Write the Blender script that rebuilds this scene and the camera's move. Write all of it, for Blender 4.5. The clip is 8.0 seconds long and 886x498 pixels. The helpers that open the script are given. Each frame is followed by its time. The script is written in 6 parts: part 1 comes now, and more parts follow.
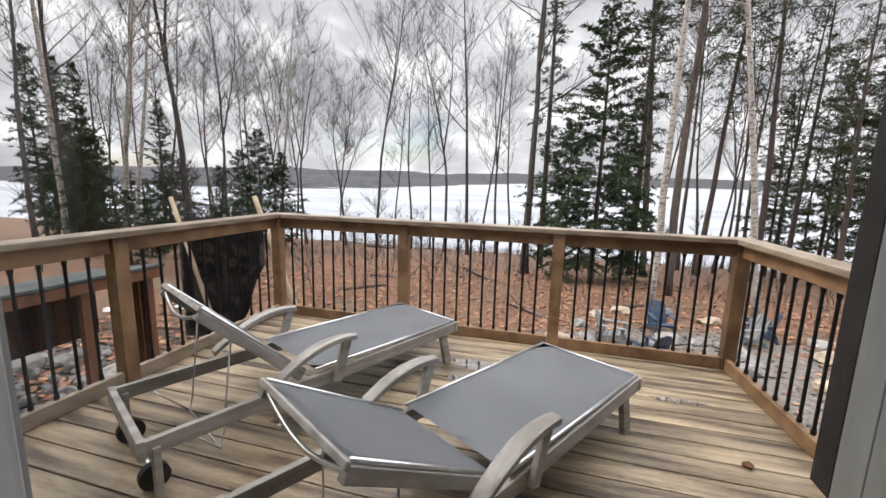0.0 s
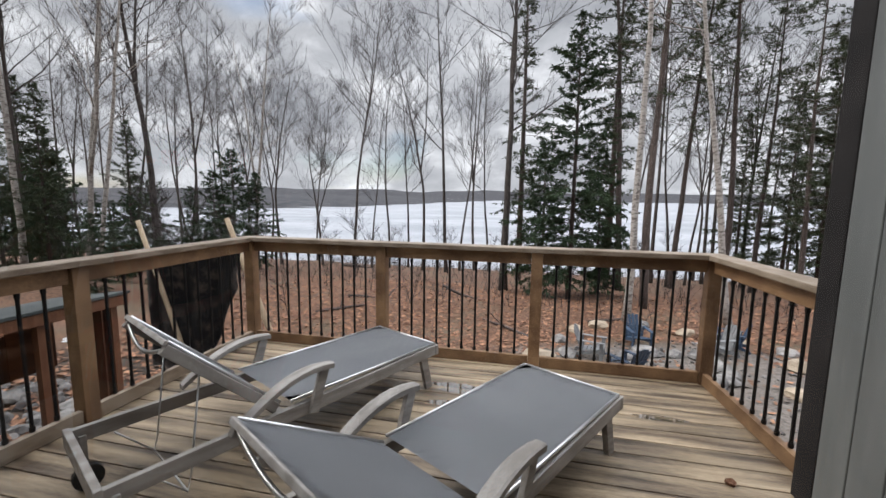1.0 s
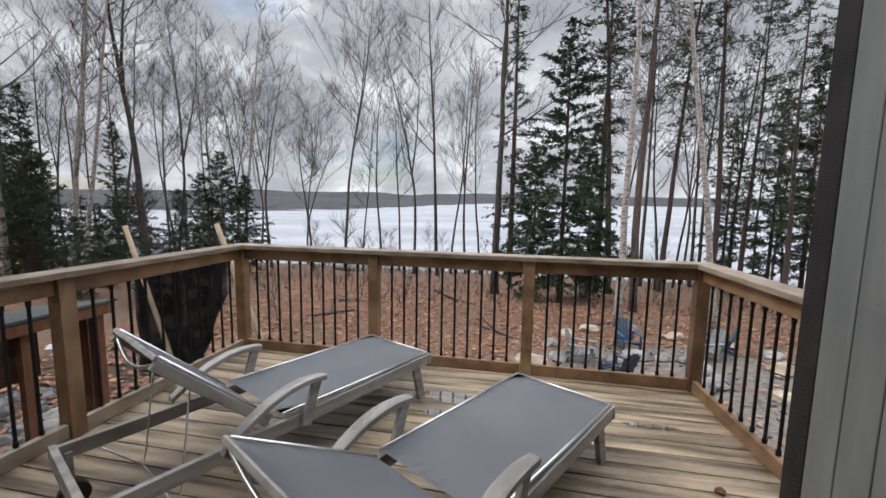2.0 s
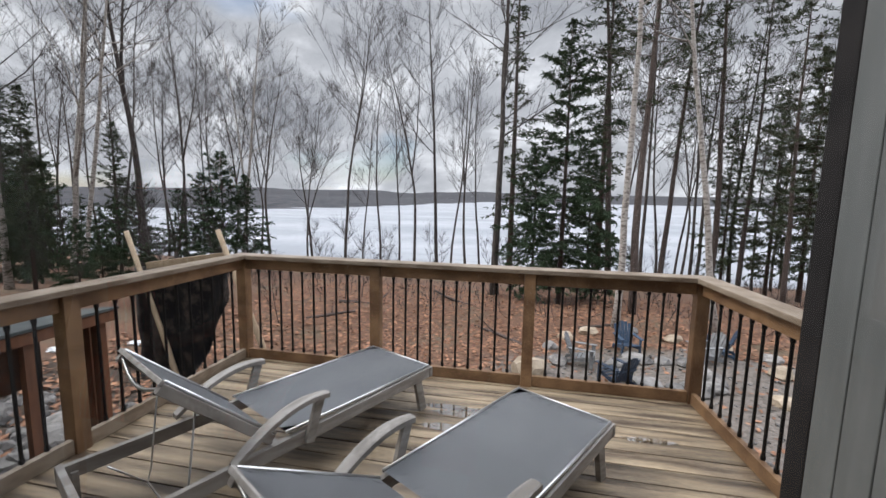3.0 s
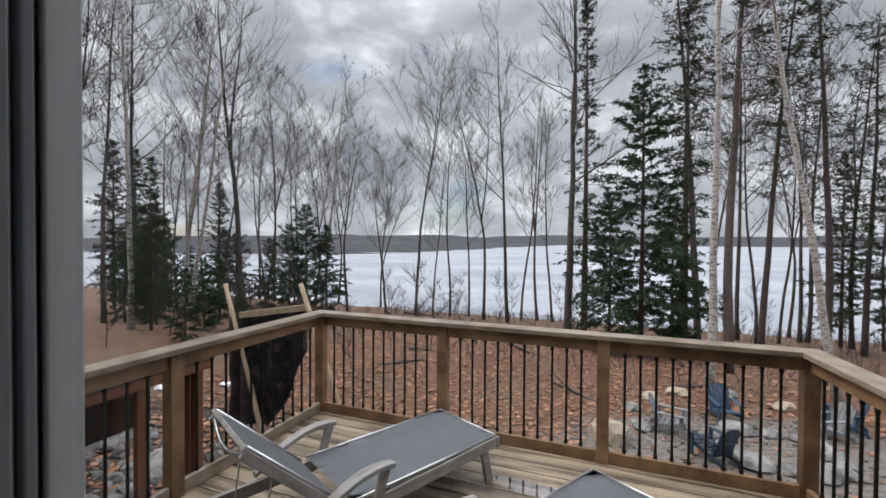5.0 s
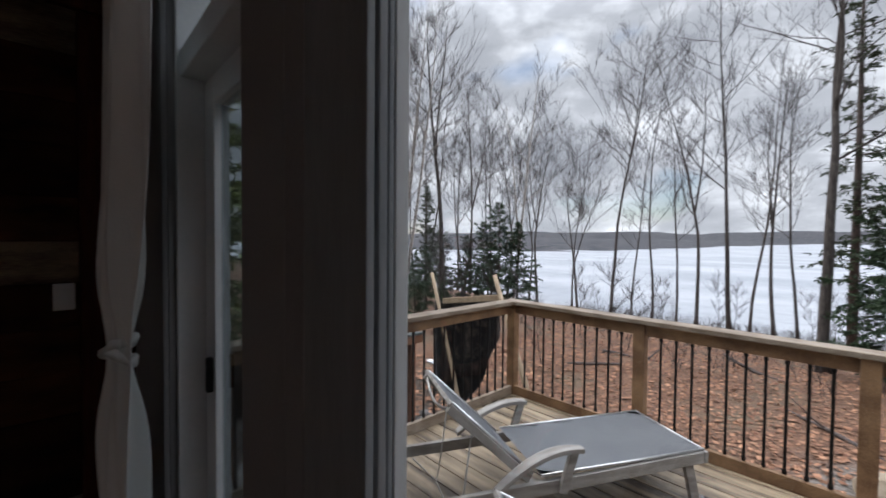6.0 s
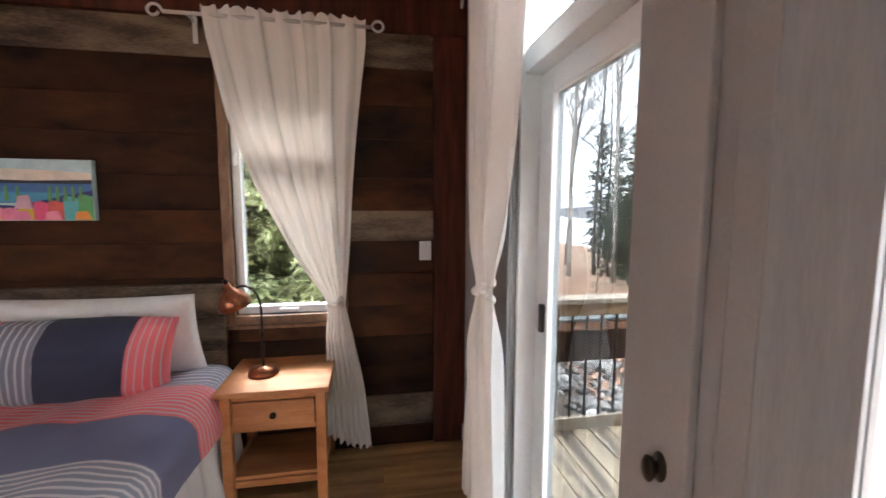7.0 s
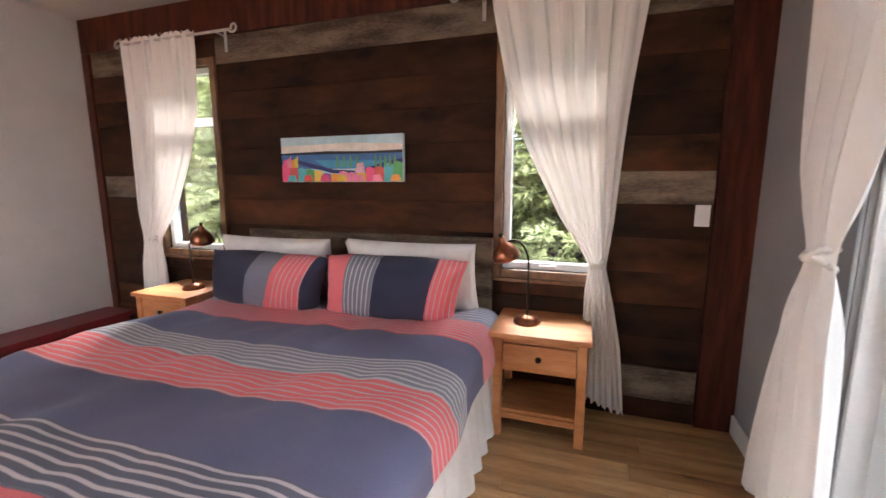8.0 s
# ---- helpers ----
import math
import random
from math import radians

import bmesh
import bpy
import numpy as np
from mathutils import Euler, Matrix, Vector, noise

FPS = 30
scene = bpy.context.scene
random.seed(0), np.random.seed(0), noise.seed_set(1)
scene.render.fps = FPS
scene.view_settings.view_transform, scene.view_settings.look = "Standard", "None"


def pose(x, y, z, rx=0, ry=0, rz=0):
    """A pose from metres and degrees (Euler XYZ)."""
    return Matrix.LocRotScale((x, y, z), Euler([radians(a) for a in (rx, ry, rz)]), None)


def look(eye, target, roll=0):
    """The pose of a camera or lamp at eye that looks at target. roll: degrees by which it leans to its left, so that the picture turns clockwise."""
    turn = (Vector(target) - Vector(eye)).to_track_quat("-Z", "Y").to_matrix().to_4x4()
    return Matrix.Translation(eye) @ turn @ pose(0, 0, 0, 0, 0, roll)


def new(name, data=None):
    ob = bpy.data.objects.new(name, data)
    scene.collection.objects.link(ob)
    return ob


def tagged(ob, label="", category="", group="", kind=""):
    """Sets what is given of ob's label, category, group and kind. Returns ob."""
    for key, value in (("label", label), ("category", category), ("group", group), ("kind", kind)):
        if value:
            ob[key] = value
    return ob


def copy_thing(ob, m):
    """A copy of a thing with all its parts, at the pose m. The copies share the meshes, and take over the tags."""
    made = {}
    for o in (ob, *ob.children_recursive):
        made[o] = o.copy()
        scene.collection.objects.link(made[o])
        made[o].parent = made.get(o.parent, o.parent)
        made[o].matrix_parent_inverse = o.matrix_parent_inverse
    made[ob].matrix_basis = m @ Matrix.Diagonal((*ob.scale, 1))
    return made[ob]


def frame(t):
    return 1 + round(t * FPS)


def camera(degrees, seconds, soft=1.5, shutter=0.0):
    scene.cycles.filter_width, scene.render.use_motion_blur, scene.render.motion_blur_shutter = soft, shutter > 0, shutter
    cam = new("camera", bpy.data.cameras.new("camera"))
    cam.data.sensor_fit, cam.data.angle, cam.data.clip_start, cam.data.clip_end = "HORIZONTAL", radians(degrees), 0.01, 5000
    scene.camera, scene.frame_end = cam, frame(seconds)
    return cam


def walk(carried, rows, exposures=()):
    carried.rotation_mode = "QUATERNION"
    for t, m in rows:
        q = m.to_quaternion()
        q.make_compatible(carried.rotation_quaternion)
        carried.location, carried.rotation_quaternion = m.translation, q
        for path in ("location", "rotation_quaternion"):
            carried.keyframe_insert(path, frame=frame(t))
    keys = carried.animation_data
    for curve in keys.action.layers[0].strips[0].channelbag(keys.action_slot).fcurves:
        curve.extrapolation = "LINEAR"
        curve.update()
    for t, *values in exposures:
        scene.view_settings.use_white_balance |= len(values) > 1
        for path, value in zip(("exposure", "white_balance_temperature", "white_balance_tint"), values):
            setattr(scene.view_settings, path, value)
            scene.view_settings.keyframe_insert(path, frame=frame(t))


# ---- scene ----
cam = camera(94.5, 8.0, shutter=0.15)
PATH = [
    (0, (-0.489, 0.136, 1.349), (-1.013, 2.037, 1.015), 1.5),
    (0.5, (-0.501, 0.152, 1.36), (-0.967, 2.076, 1.08), 1.2),
    (1, (-0.498, 0.164, 1.374), (-0.925, 2.102, 1.126), 0.8),
    (1.5, (-0.504, 0.164, 1.385), (-0.898, 2.111, 1.155), 0.7),
    (3, (-0.526, 0.155, 1.533), (-0.909, 2.103, 1.291), 1.1),
    (3.5, (-0.543, 0.153, 1.595), (-0.941, 2.103, 1.398), 1.2),
    (4, (-0.562, 0.153, 1.666), (-0.999, 2.099, 1.529), 1.1),
    (4.2, (-0.54, 0.161, 1.681), (-1.023, 2.099, 1.573), 0.8),
    (5.3, (-0.482, 0.105, 1.687), (-1.366, 1.899, 1.679), 0.7),
    (5.5, (-0.469, 0.089, 1.665), (-1.505, 1.799, 1.653), 0.8),
    (5.7, (-0.45, 0.069, 1.648), (-1.654, 1.666, 1.621), 0.5),
    (6, (-0.421, 0.013, 1.638), (-1.888, 1.372, 1.585), 0.5),
    (6.5, (-0.403, -0.12, 1.616), (-2.207, 0.736, 1.5), 0.2),
    (6.7, (-0.406, -0.196, 1.635), (-2.295, 0.441, 1.476), 0.3),
    (7, (-0.388, -0.305, 1.625), (-2.348, 0.037, 1.427), 0.2),
    (7.3, (-0.363, -0.418, 1.606), (-2.348, -0.37, 1.369), 0.1),
    (7.5, (-0.331, -0.52, 1.608), (-2.307, -0.654, 1.333), 0.1),
    (7.8, (-0.314, -0.599, 1.6), (-2.238, -1.04, 1.277), -0.1),
    (8, (-0.301, -0.63, 1.534), (-2.18, -1.244, 1.225), 0.0),
]
walk(cam, [(t, look(eye, target, roll)) for t, eye, target, roll in PATH],
     [(0, 0.72, 6600, 10), (1.0, 0.33, 6350, 10), (4.2, 0.25, 6250, 10), (5.3, 0.12, 6200, 10), (5.6, 0.15, 6150, 10), (6.0, 0.38, 6100, 10), (6.3, 0.38, 6100, 10), (6.5, 0.85, 6100, 10), (6.7, 1.9, 6350, 11), (6.9, 3.5, 6550, 13), (7.1, 4.45, 6650, 14), (7.4, 4.4, 6650, 15), (8.0, 4.5, 6550, 15)])

# ---- world, sun ----
world = bpy.data.worlds.new("overcast")
scene.world = world
world.use_nodes = True
wn, wl = world.node_tree.nodes, world.node_tree.links
wn.clear()


def wnode(kind, **kw):
    n = wn.new(kind)
    for k, v in kw.items():
        n.inputs[k].default_value = v
    return n


sky = wn.new("ShaderNodeTexSky")
sky.sky_type, sky.sun_disc = "NISHITA", False
sky.sun_elevation, sky.sun_rotation = radians(44), radians(-98)
skyamt = wn.new("ShaderNodeVectorMath")
skyamt.operation = "SCALE"
skyamt.inputs["Scale"].default_value = 0.9
wl.new(sky.outputs[0], skyamt.inputs[0])
wco = wn.new("ShaderNodeTexCoord")
wmap = wn.new("ShaderNodeMapping")
wmap.inputs["Scale"].default_value = (3.0, 3.0, 6.5)
wl.new(wco.outputs["Generated"], wmap.inputs["Vector"])
cl = wnode("ShaderNodeTexNoise", Scale=1.35, Detail=8.0, Roughness=0.55, Distortion=0.15)
wl.new(wmap.outputs[0], cl.inputs["Vector"])
ramp = wn.new("ShaderNodeValToRGB")
e = ramp.color_ramp.elements
e[0].position, e[0].color = 0.30, (3.0, 3.1, 3.35, 1)
e[1].position, e[1].color = 0.66, (8.6, 8.7, 8.9, 1)
mid = ramp.color_ramp.elements.new(0.5)
mid.color = (4.7, 4.8, 5.05, 1)
wl.new(cl.outputs["Fac"], ramp.inputs[0])
gap = wnode("ShaderNodeTexNoise", Scale=0.9, Detail=4.0)
wl.new(wmap.outputs[0], gap.inputs["Vector"])
gr = wn.new("ShaderNodeMapRange")
gr.inputs["From Min"].default_value, gr.inputs["From Max"].default_value = 0.62, 0.76
wl.new(gap.outputs["Fac"], gr.inputs["Value"])
wmix = wn.new("ShaderNodeMix")
wmix.data_type = "RGBA"
wl.new(gr.outputs[0], wmix.inputs["Factor"])
wl.new(ramp.outputs[0], wmix.inputs["A"])
wl.new(skyamt.outputs[0], wmix.inputs["B"])
# an overcast sky grows brighter towards the zenith
wsep = wn.new("ShaderNodeSeparateXYZ")
wl.new(wco.outputs["Generated"], wsep.inputs[0])
zen = wn.new("ShaderNodeMapRange")
for k, v in (("From Min", 0.45), ("From Max", 1.0), ("To Min", 1.0), ("To Max", 5.0)):
    zen.inputs[k].default_value = v
wl.new(wsep.outputs["Z"], zen.inputs["Value"])
wmul = wn.new("ShaderNodeVectorMath")
wmul.operation = "SCALE"
wl.new(wmix.outputs["Result"], wmul.inputs[0])
wl.new(zen.outputs[0], wmul.inputs["Scale"])
bg = wn.new("ShaderNodeBackground")
bg.inputs["Strength"].default_value = 0.1
wl.new(wmul.outputs[0], bg.inputs["Color"])
wout = wn.new("ShaderNodeOutputWorld")
wl.new(bg.outputs[0], wout.inputs["Surface"])

sun = new("sun", bpy.data.lights.new("sun", "SUN"))
sun.data.energy, sun.data.angle, sun.data.color = 1.5, radians(22), (1.0, 0.94, 0.85)
sun.matrix_world = look((-20 * 0.99, -20 * 0.14, 20), (0, 0, 0))


# ---- materials ----
def mat(name, c1, c2, rough=0.6, metal=0.0, scale=8.0, stretch=(1, 1, 1), bump=0.15, detail=6.0, fine=60.0, vary=0.0, lo=0.35, hi=0.65, sheen=0.0, spec=0.5, island=False):
    """A surface between two colours at two scales of noise, with fine relief; vary: brightness change from piece to piece."""
    m = bpy.data.materials.new(name)
    m.use_nodes = True
    n, l = m.node_tree.nodes, m.node_tree.links
    b = n["Principled BSDF"]
    tc = n.new("ShaderNodeTexCoord")
    mp = n.new("ShaderNodeMapping")
    mp.inputs["Scale"].default_value = stretch
    l.new(tc.outputs["Object"], mp.inputs["Vector"])
    oi = n.new("ShaderNodeObjectInfo")
    rnd = oi.outputs["Random"]
    if island:
        geo = n.new("ShaderNodeNewGeometry")
        rnd = geo.outputs["Random Per Island"]
    off = n.new("ShaderNodeVectorMath")
    off.operation = "MULTIPLY_ADD"
    l.new(rnd, off.inputs[0])
    off.inputs[1].default_value = (17.0, 23.0, 9.0)
    l.new(mp.outputs[0], off.inputs[2])
    big = n.new("ShaderNodeTexNoise")
    big.inputs["Scale"].default_value, big.inputs["Detail"].default_value = scale, detail
    l.new(off.outputs[0], big.inputs["Vector"])
    small = n.new("ShaderNodeTexNoise")
    small.inputs["Scale"].default_value, small.inputs["Detail"].default_value = fine, 3.0
    l.new(off.outputs[0], small.inputs["Vector"])
    add = n.new("ShaderNodeMath")
    add.operation = "MULTIPLY_ADD"
    l.new(small.outputs["Fac"], add.inputs[0])
    add.inputs[1].default_value = 0.35
    l.new(big.outputs["Fac"], add.inputs[2])
    mr = n.new("ShaderNodeMapRange")
    mr.inputs["From Min"].default_value, mr.inputs["From Max"].default_value = lo + 0.175, hi + 0.175
    l.new(add.outputs[0], mr.inputs["Value"])
    mx = n.new("ShaderNodeMix")
    mx.data_type = "RGBA"
    mx.inputs["A"].default_value, mx.inputs["B"].default_value = (*c1, 1), (*c2, 1)
    l.new(mr.outputs[0], mx.inputs["Factor"])
    col = mx.outputs["Result"]
    if vary:
        vr = n.new("ShaderNodeMapRange")
        vr.inputs["To Min"].default_value, vr.inputs["To Max"].default_value = 1 - vary, 1 + vary
        l.new(rnd, vr.inputs["Value"])
        hv = n.new("ShaderNodeHueSaturation")
        l.new(vr.outputs[0], hv.inputs["Value"])
        l.new(col, hv.inputs["Color"])
        col = hv.outputs[0]
    l.new(col, b.inputs["Base Color"])
    b.inputs["Roughness"].default_value, b.inputs["Metallic"].default_value = rough, metal
    b.inputs["Specular IOR Level"].default_value = spec
    if sheen:
        b.inputs["Sheen Weight"].default_value = sheen
    if bump:
        bp = n.new("ShaderNodeBump")
        bp.inputs["Strength"].default_value, bp.inputs["Distance"].default_value = bump, 0.01
        l.new(add.outputs[0], bp.inputs["Height"])
        l.new(bp.outputs[0], b.inputs["Normal"])
    return m


M = {
    "deck": mat("deck_boards", (0.08, 0.056, 0.038), (0.43, 0.335, 0.225), 0.34, scale=1.6, stretch=(0.9, 9, 9), bump=0.35, fine=26, vary=0.22),
    "rail": mat("treated_lumber", (0.14, 0.074, 0.036), (0.31, 0.185, 0.095), 0.62, scale=2.4, stretch=(2, 2, 2), bump=0.25, fine=40, vary=0.18),
    "cap": mat("weathered_cap", (0.17, 0.125, 0.085), (0.31, 0.25, 0.19), 0.5, scale=3, stretch=(2, 2, 6), bump=0.3, fine=30, vary=0.12),
    "black": mat("black_powder_coat", (0.006, 0.0055, 0.0055), (0.012, 0.011, 0.011), 0.55, scale=20, bump=0.02, spec=0.25),
    "teak": mat("grey_teak", (0.22, 0.20, 0.18), (0.38, 0.355, 0.33), 0.6, scale=3, stretch=(6, 1.2, 6), bump=0.3, fine=45, vary=0.1),
    "sling": mat("grey_sling", (0.25, 0.26, 0.275), (0.29, 0.30, 0.315), 0.45, scale=3, bump=0.08, fine=400),
    "steel": mat("brushed_steel", (0.58, 0.58, 0.58), (0.72, 0.72, 0.72), 0.4, 1.0, scale=12, bump=0.03),
    "siding": mat("grey_siding", (0.125, 0.133, 0.13), (0.17, 0.178, 0.175), 0.55, scale=3, stretch=(4, 4, 0.6), bump=0.1, vary=0.06),
    "darktrim": mat("dark_trim", (0.03, 0.028, 0.028), (0.05, 0.047, 0.046), 0.5, scale=4, bump=0.06),
    "cornerboard": mat("dark_corner_board", (0.018, 0.017, 0.017), (0.032, 0.029, 0.029), 0.8, scale=4, bump=0.06, spec=0.15),
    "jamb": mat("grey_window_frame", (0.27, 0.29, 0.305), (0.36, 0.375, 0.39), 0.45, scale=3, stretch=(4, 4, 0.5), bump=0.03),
    # wall facing away from the windows: its shade is put into the paint colour
    "shadedwall": mat("shaded_painted_wall", (0.29, 0.286, 0.288), (0.335, 0.33, 0.33), 0.85, scale=2.2, bump=0.05, fine=160),
    "vinyl": mat("white_vinyl", (0.68, 0.70, 0.71), (0.76, 0.77, 0.78), 0.35, scale=3, bump=0.02),
    "drywall": mat("painted_drywall", (0.60, 0.59, 0.585), (0.66, 0.65, 0.64), 0.8, scale=3, bump=0.05, fine=180),
    "whitetrim": mat("white_trim", (0.52, 0.52, 0.52), (0.60, 0.60, 0.595), 0.5, scale=3, bump=0.04),
    "barn": mat("barn_boards", (0.008, 0.0032, 0.0017), (0.105, 0.038, 0.013), 0.8, scale=1.5, stretch=(6, 1.6, 4), bump=0.5, fine=5, vary=0.5, lo=0.24, hi=0.86, spec=0.25),
    "barnpale": mat("pale_barn_boards", (0.055, 0.036, 0.024), (0.24, 0.185, 0.13), 0.8, scale=2.0, stretch=(6, 1.3, 6), bump=0.5, fine=24, vary=0.15),
    "redwood": mat("red_stained_wood", (0.042, 0.009, 0.005), (0.10, 0.027, 0.013), 0.6, scale=2.5, stretch=(8, 8, 1), bump=0.2, fine=30, spec=0.2),
    "casing": mat("brown_casing", (0.11, 0.055, 0.025), (0.24, 0.13, 0.065), 0.5, scale=2.5, stretch=(6, 6, 2), bump=0.15, fine=30),
    "floor": mat("floor_planks", (0.33, 0.18, 0.078), (0.58, 0.355, 0.175), 0.33, scale=2, stretch=(8, 0.8, 8), bump=0.12, fine=24, vary=0.15),
    "pine": mat("honey_pine", (0.40, 0.15, 0.055), (0.56, 0.25, 0.105), 0.42, scale=2.5, stretch=(6, 1, 6), bump=0.1, fine=24, vary=0.08),
    "copper": mat("aged_copper", (0.20, 0.075, 0.042), (0.36, 0.15, 0.085), 0.3, 1.0, scale=14, bump=0.05),
    "bronze": mat("dark_bronze", (0.02, 0.014, 0.01), (0.04, 0.028, 0.02), 0.4, 0.8, scale=14, bump=0.03),
    "cotton": mat("white_cotton", (0.66, 0.65, 0.64), (0.76, 0.75, 0.74), 0.9, scale=5, bump=0.15, fine=90, sheen=0.1),
    "bark": mat("grey_bark", (0.032, 0.026, 0.023), (0.095, 0.08, 0.072), 0.9, scale=4, stretch=(4, 4, 0.8), bump=0.7, fine=20, vary=0.25),
    "birch": mat("birch_bark", (0.16, 0.14, 0.125), (0.42, 0.39, 0.36), 0.8, scale=4, stretch=(2, 2, 5), bump=0.4, fine=22, vary=0.12, lo=0.4, hi=0.5),
    "pinebark": mat("pine_bark", (0.048, 0.037, 0.033), (0.105, 0.082, 0.073), 0.95, scale=5, stretch=(4, 4, 1), bump=0.8, fine=18, vary=0.2),
    "twig": mat("bare_twigs", (0.03, 0.026, 0.026), (0.066, 0.055, 0.053), 0.9, scale=4, bump=0, vary=0.2),
    "needle": mat("spruce_needles", (0.014, 0.034, 0.014), (0.05, 0.088, 0.034), 0.7, scale=1.2, bump=0, fine=9, vary=0.25, island=True),
    "pineneedle": mat("pine_needles", (0.022, 0.036, 0.015), (0.065, 0.085, 0.036), 0.7, scale=1.2, bump=0, fine=9, vary=0.3, island=True),
    "cedar": mat("cedar_sprays", (0.22, 0.26, 0.11), (0.50, 0.53, 0.27), 0.6, scale=1.2, bump=0, fine=9, vary=0.3, island=True),
    "leaf": mat("fallen_leaves", (0.13, 0.055, 0.03), (0.36, 0.19, 0.11), 0.8, scale=2, bump=0, fine=10, vary=0.45, island=True),
    "stone": mat("field_stone", (0.10, 0.095, 0.092), (0.30, 0.285, 0.27), 0.85, scale=4, bump=0.6, fine=30, vary=0.25),
    "rubble": mat("broken_rock", (0.04, 0.035, 0.033), (0.22, 0.208, 0.20), 0.85, scale=4, bump=0.5, fine=30, vary=0.4, island=True),
    "tan": mat("tan_boulder", (0.30, 0.24, 0.17), (0.45, 0.37, 0.28), 0.85, scale=4, bump=0.5, fine=24, vary=0.15),
    "snow": mat("old_snow", (0.72, 0.75, 0.80), (0.85, 0.87, 0.9), 0.6, scale=5, bump=0.4, fine=30),
    "ice": mat("lake_ice", (0.25, 0.268, 0.30), (0.40, 0.415, 0.445), 0.55, scale=0.04, stretch=(0.6, 1.3, 1), bump=0.0, fine=0.6),
    "blue": mat("blue_plastic", (0.025, 0.05, 0.09), (0.038, 0.07, 0.12), 0.55, scale=6, bump=0.03),
    "navyplastic": mat("navy_plastic", (0.015, 0.028, 0.05), (0.025, 0.04, 0.07), 0.5, scale=6, bump=0.03),
    "greyplastic": mat("pale_grey_wood", (0.15, 0.155, 0.16), (0.24, 0.245, 0.25), 0.7, scale=6, bump=0.1),
    "tarp": mat("black_tarp", (0.009, 0.009, 0.010), (0.10, 0.078, 0.066), 0.7, scale=6, bump=0.5, fine=22, lo=0.48, hi=0.72),
    "stain": mat("orange_stained_wood", (0.11, 0.045, 0.022), (0.19, 0.085, 0.042), 0.6, scale=3, stretch=(4, 4, 1), bump=0.2, fine=30, vary=0.15),
    "raw": mat("raw_log", (0.30, 0.22, 0.14), (0.44, 0.34, 0.23), 0.75, scale=4, stretch=(4, 4, 1), bump=0.3, fine=30),
    "roller": mat("black_rubber", (0.01, 0.01, 0.01), (0.02, 0.02, 0.02), 0.7, scale=8, bump=0.1),
    "shedroof": mat("green_grey_roof", (0.035, 0.043, 0.043), (0.075, 0.085, 0.082), 0.6, scale=3, bump=0.1),
}


def paint(name, c, rough=0.6):
    return mat(name, tuple(v * 0.9 for v in c), tuple(min(1, v * 1.1) for v in c), rough, scale=14, bump=0.04)


def glass_material(name, tint=(1, 1, 1), gloss=0.06):
    m = bpy.data.materials.new(name)
    m.use_nodes = True
    n, l = m.node_tree.nodes, m.node_tree.links
    n.clear()
    tr, gl, fr, mx, out = (n.new(k) for k in ("ShaderNodeBsdfTransparent", "ShaderNodeBsdfGlossy", "ShaderNodeLayerWeight", "ShaderNodeMixShader", "ShaderNodeOutputMaterial"))
    tr.inputs["Color"].default_value = (*tint, 1)
    gl.inputs["Roughness"].default_value = 0.01
    fr.inputs["Blend"].default_value = 0.06
    l.new(fr.outputs["Facing"], mx.inputs[0])
    l.new(tr.outputs[0], mx.inputs[1])
    l.new(gl.outputs[0], mx.inputs[2])
    l.new(mx.outputs[0], out.inputs[0])
    return m


M["glass"] = glass_material("window_glass")
M["door_glass"] = glass_material("hazy_door_glass", (0.43, 0.46, 0.47))
M["tinted"] = glass_material("tinted_glass", (0.66, 0.69, 0.70))


def curtain_material():
    m = bpy.data.materials.new("sheer_curtain")
    m.use_nodes = True
    n, l = m.node_tree.nodes, m.node_tree.links
    b, out = n["Principled BSDF"], n["Material Output"]
    b.inputs["Base Color"].default_value, b.inputs["Roughness"].default_value = (0.86, 0.85, 0.83, 1), 0.9
    tl = n.new("ShaderNodeBsdfTranslucent")
    tl.inputs["Color"].default_value = (0.80, 0.78, 0.75, 1)
    mx = n.new("ShaderNodeMixShader")
    mx.inputs[0].default_value = 0.10
    tc = n.new("ShaderNodeTexCoord")
    no = n.new("ShaderNodeTexNoise")
    no.inputs["Scale"].default_value = 160
    l.new(tc.outputs["Object"], no.inputs["Vector"])
    bp = n.new("ShaderNodeBump")
    bp.inputs["Strength"].default_value, bp.inputs["Distance"].default_value = 0.25, 0.004
    l.new(no.outputs["Fac"], bp.inputs["Height"])
    l.new(bp.outputs[0], b.inputs["Normal"])
    l.new(b.outputs[0], mx.inputs[1])
    l.new(tl.outputs[0], mx.inputs[2])
    l.new(mx.outputs[0], out.inputs[0])
    return m


M["curtain"] = curtain_material()


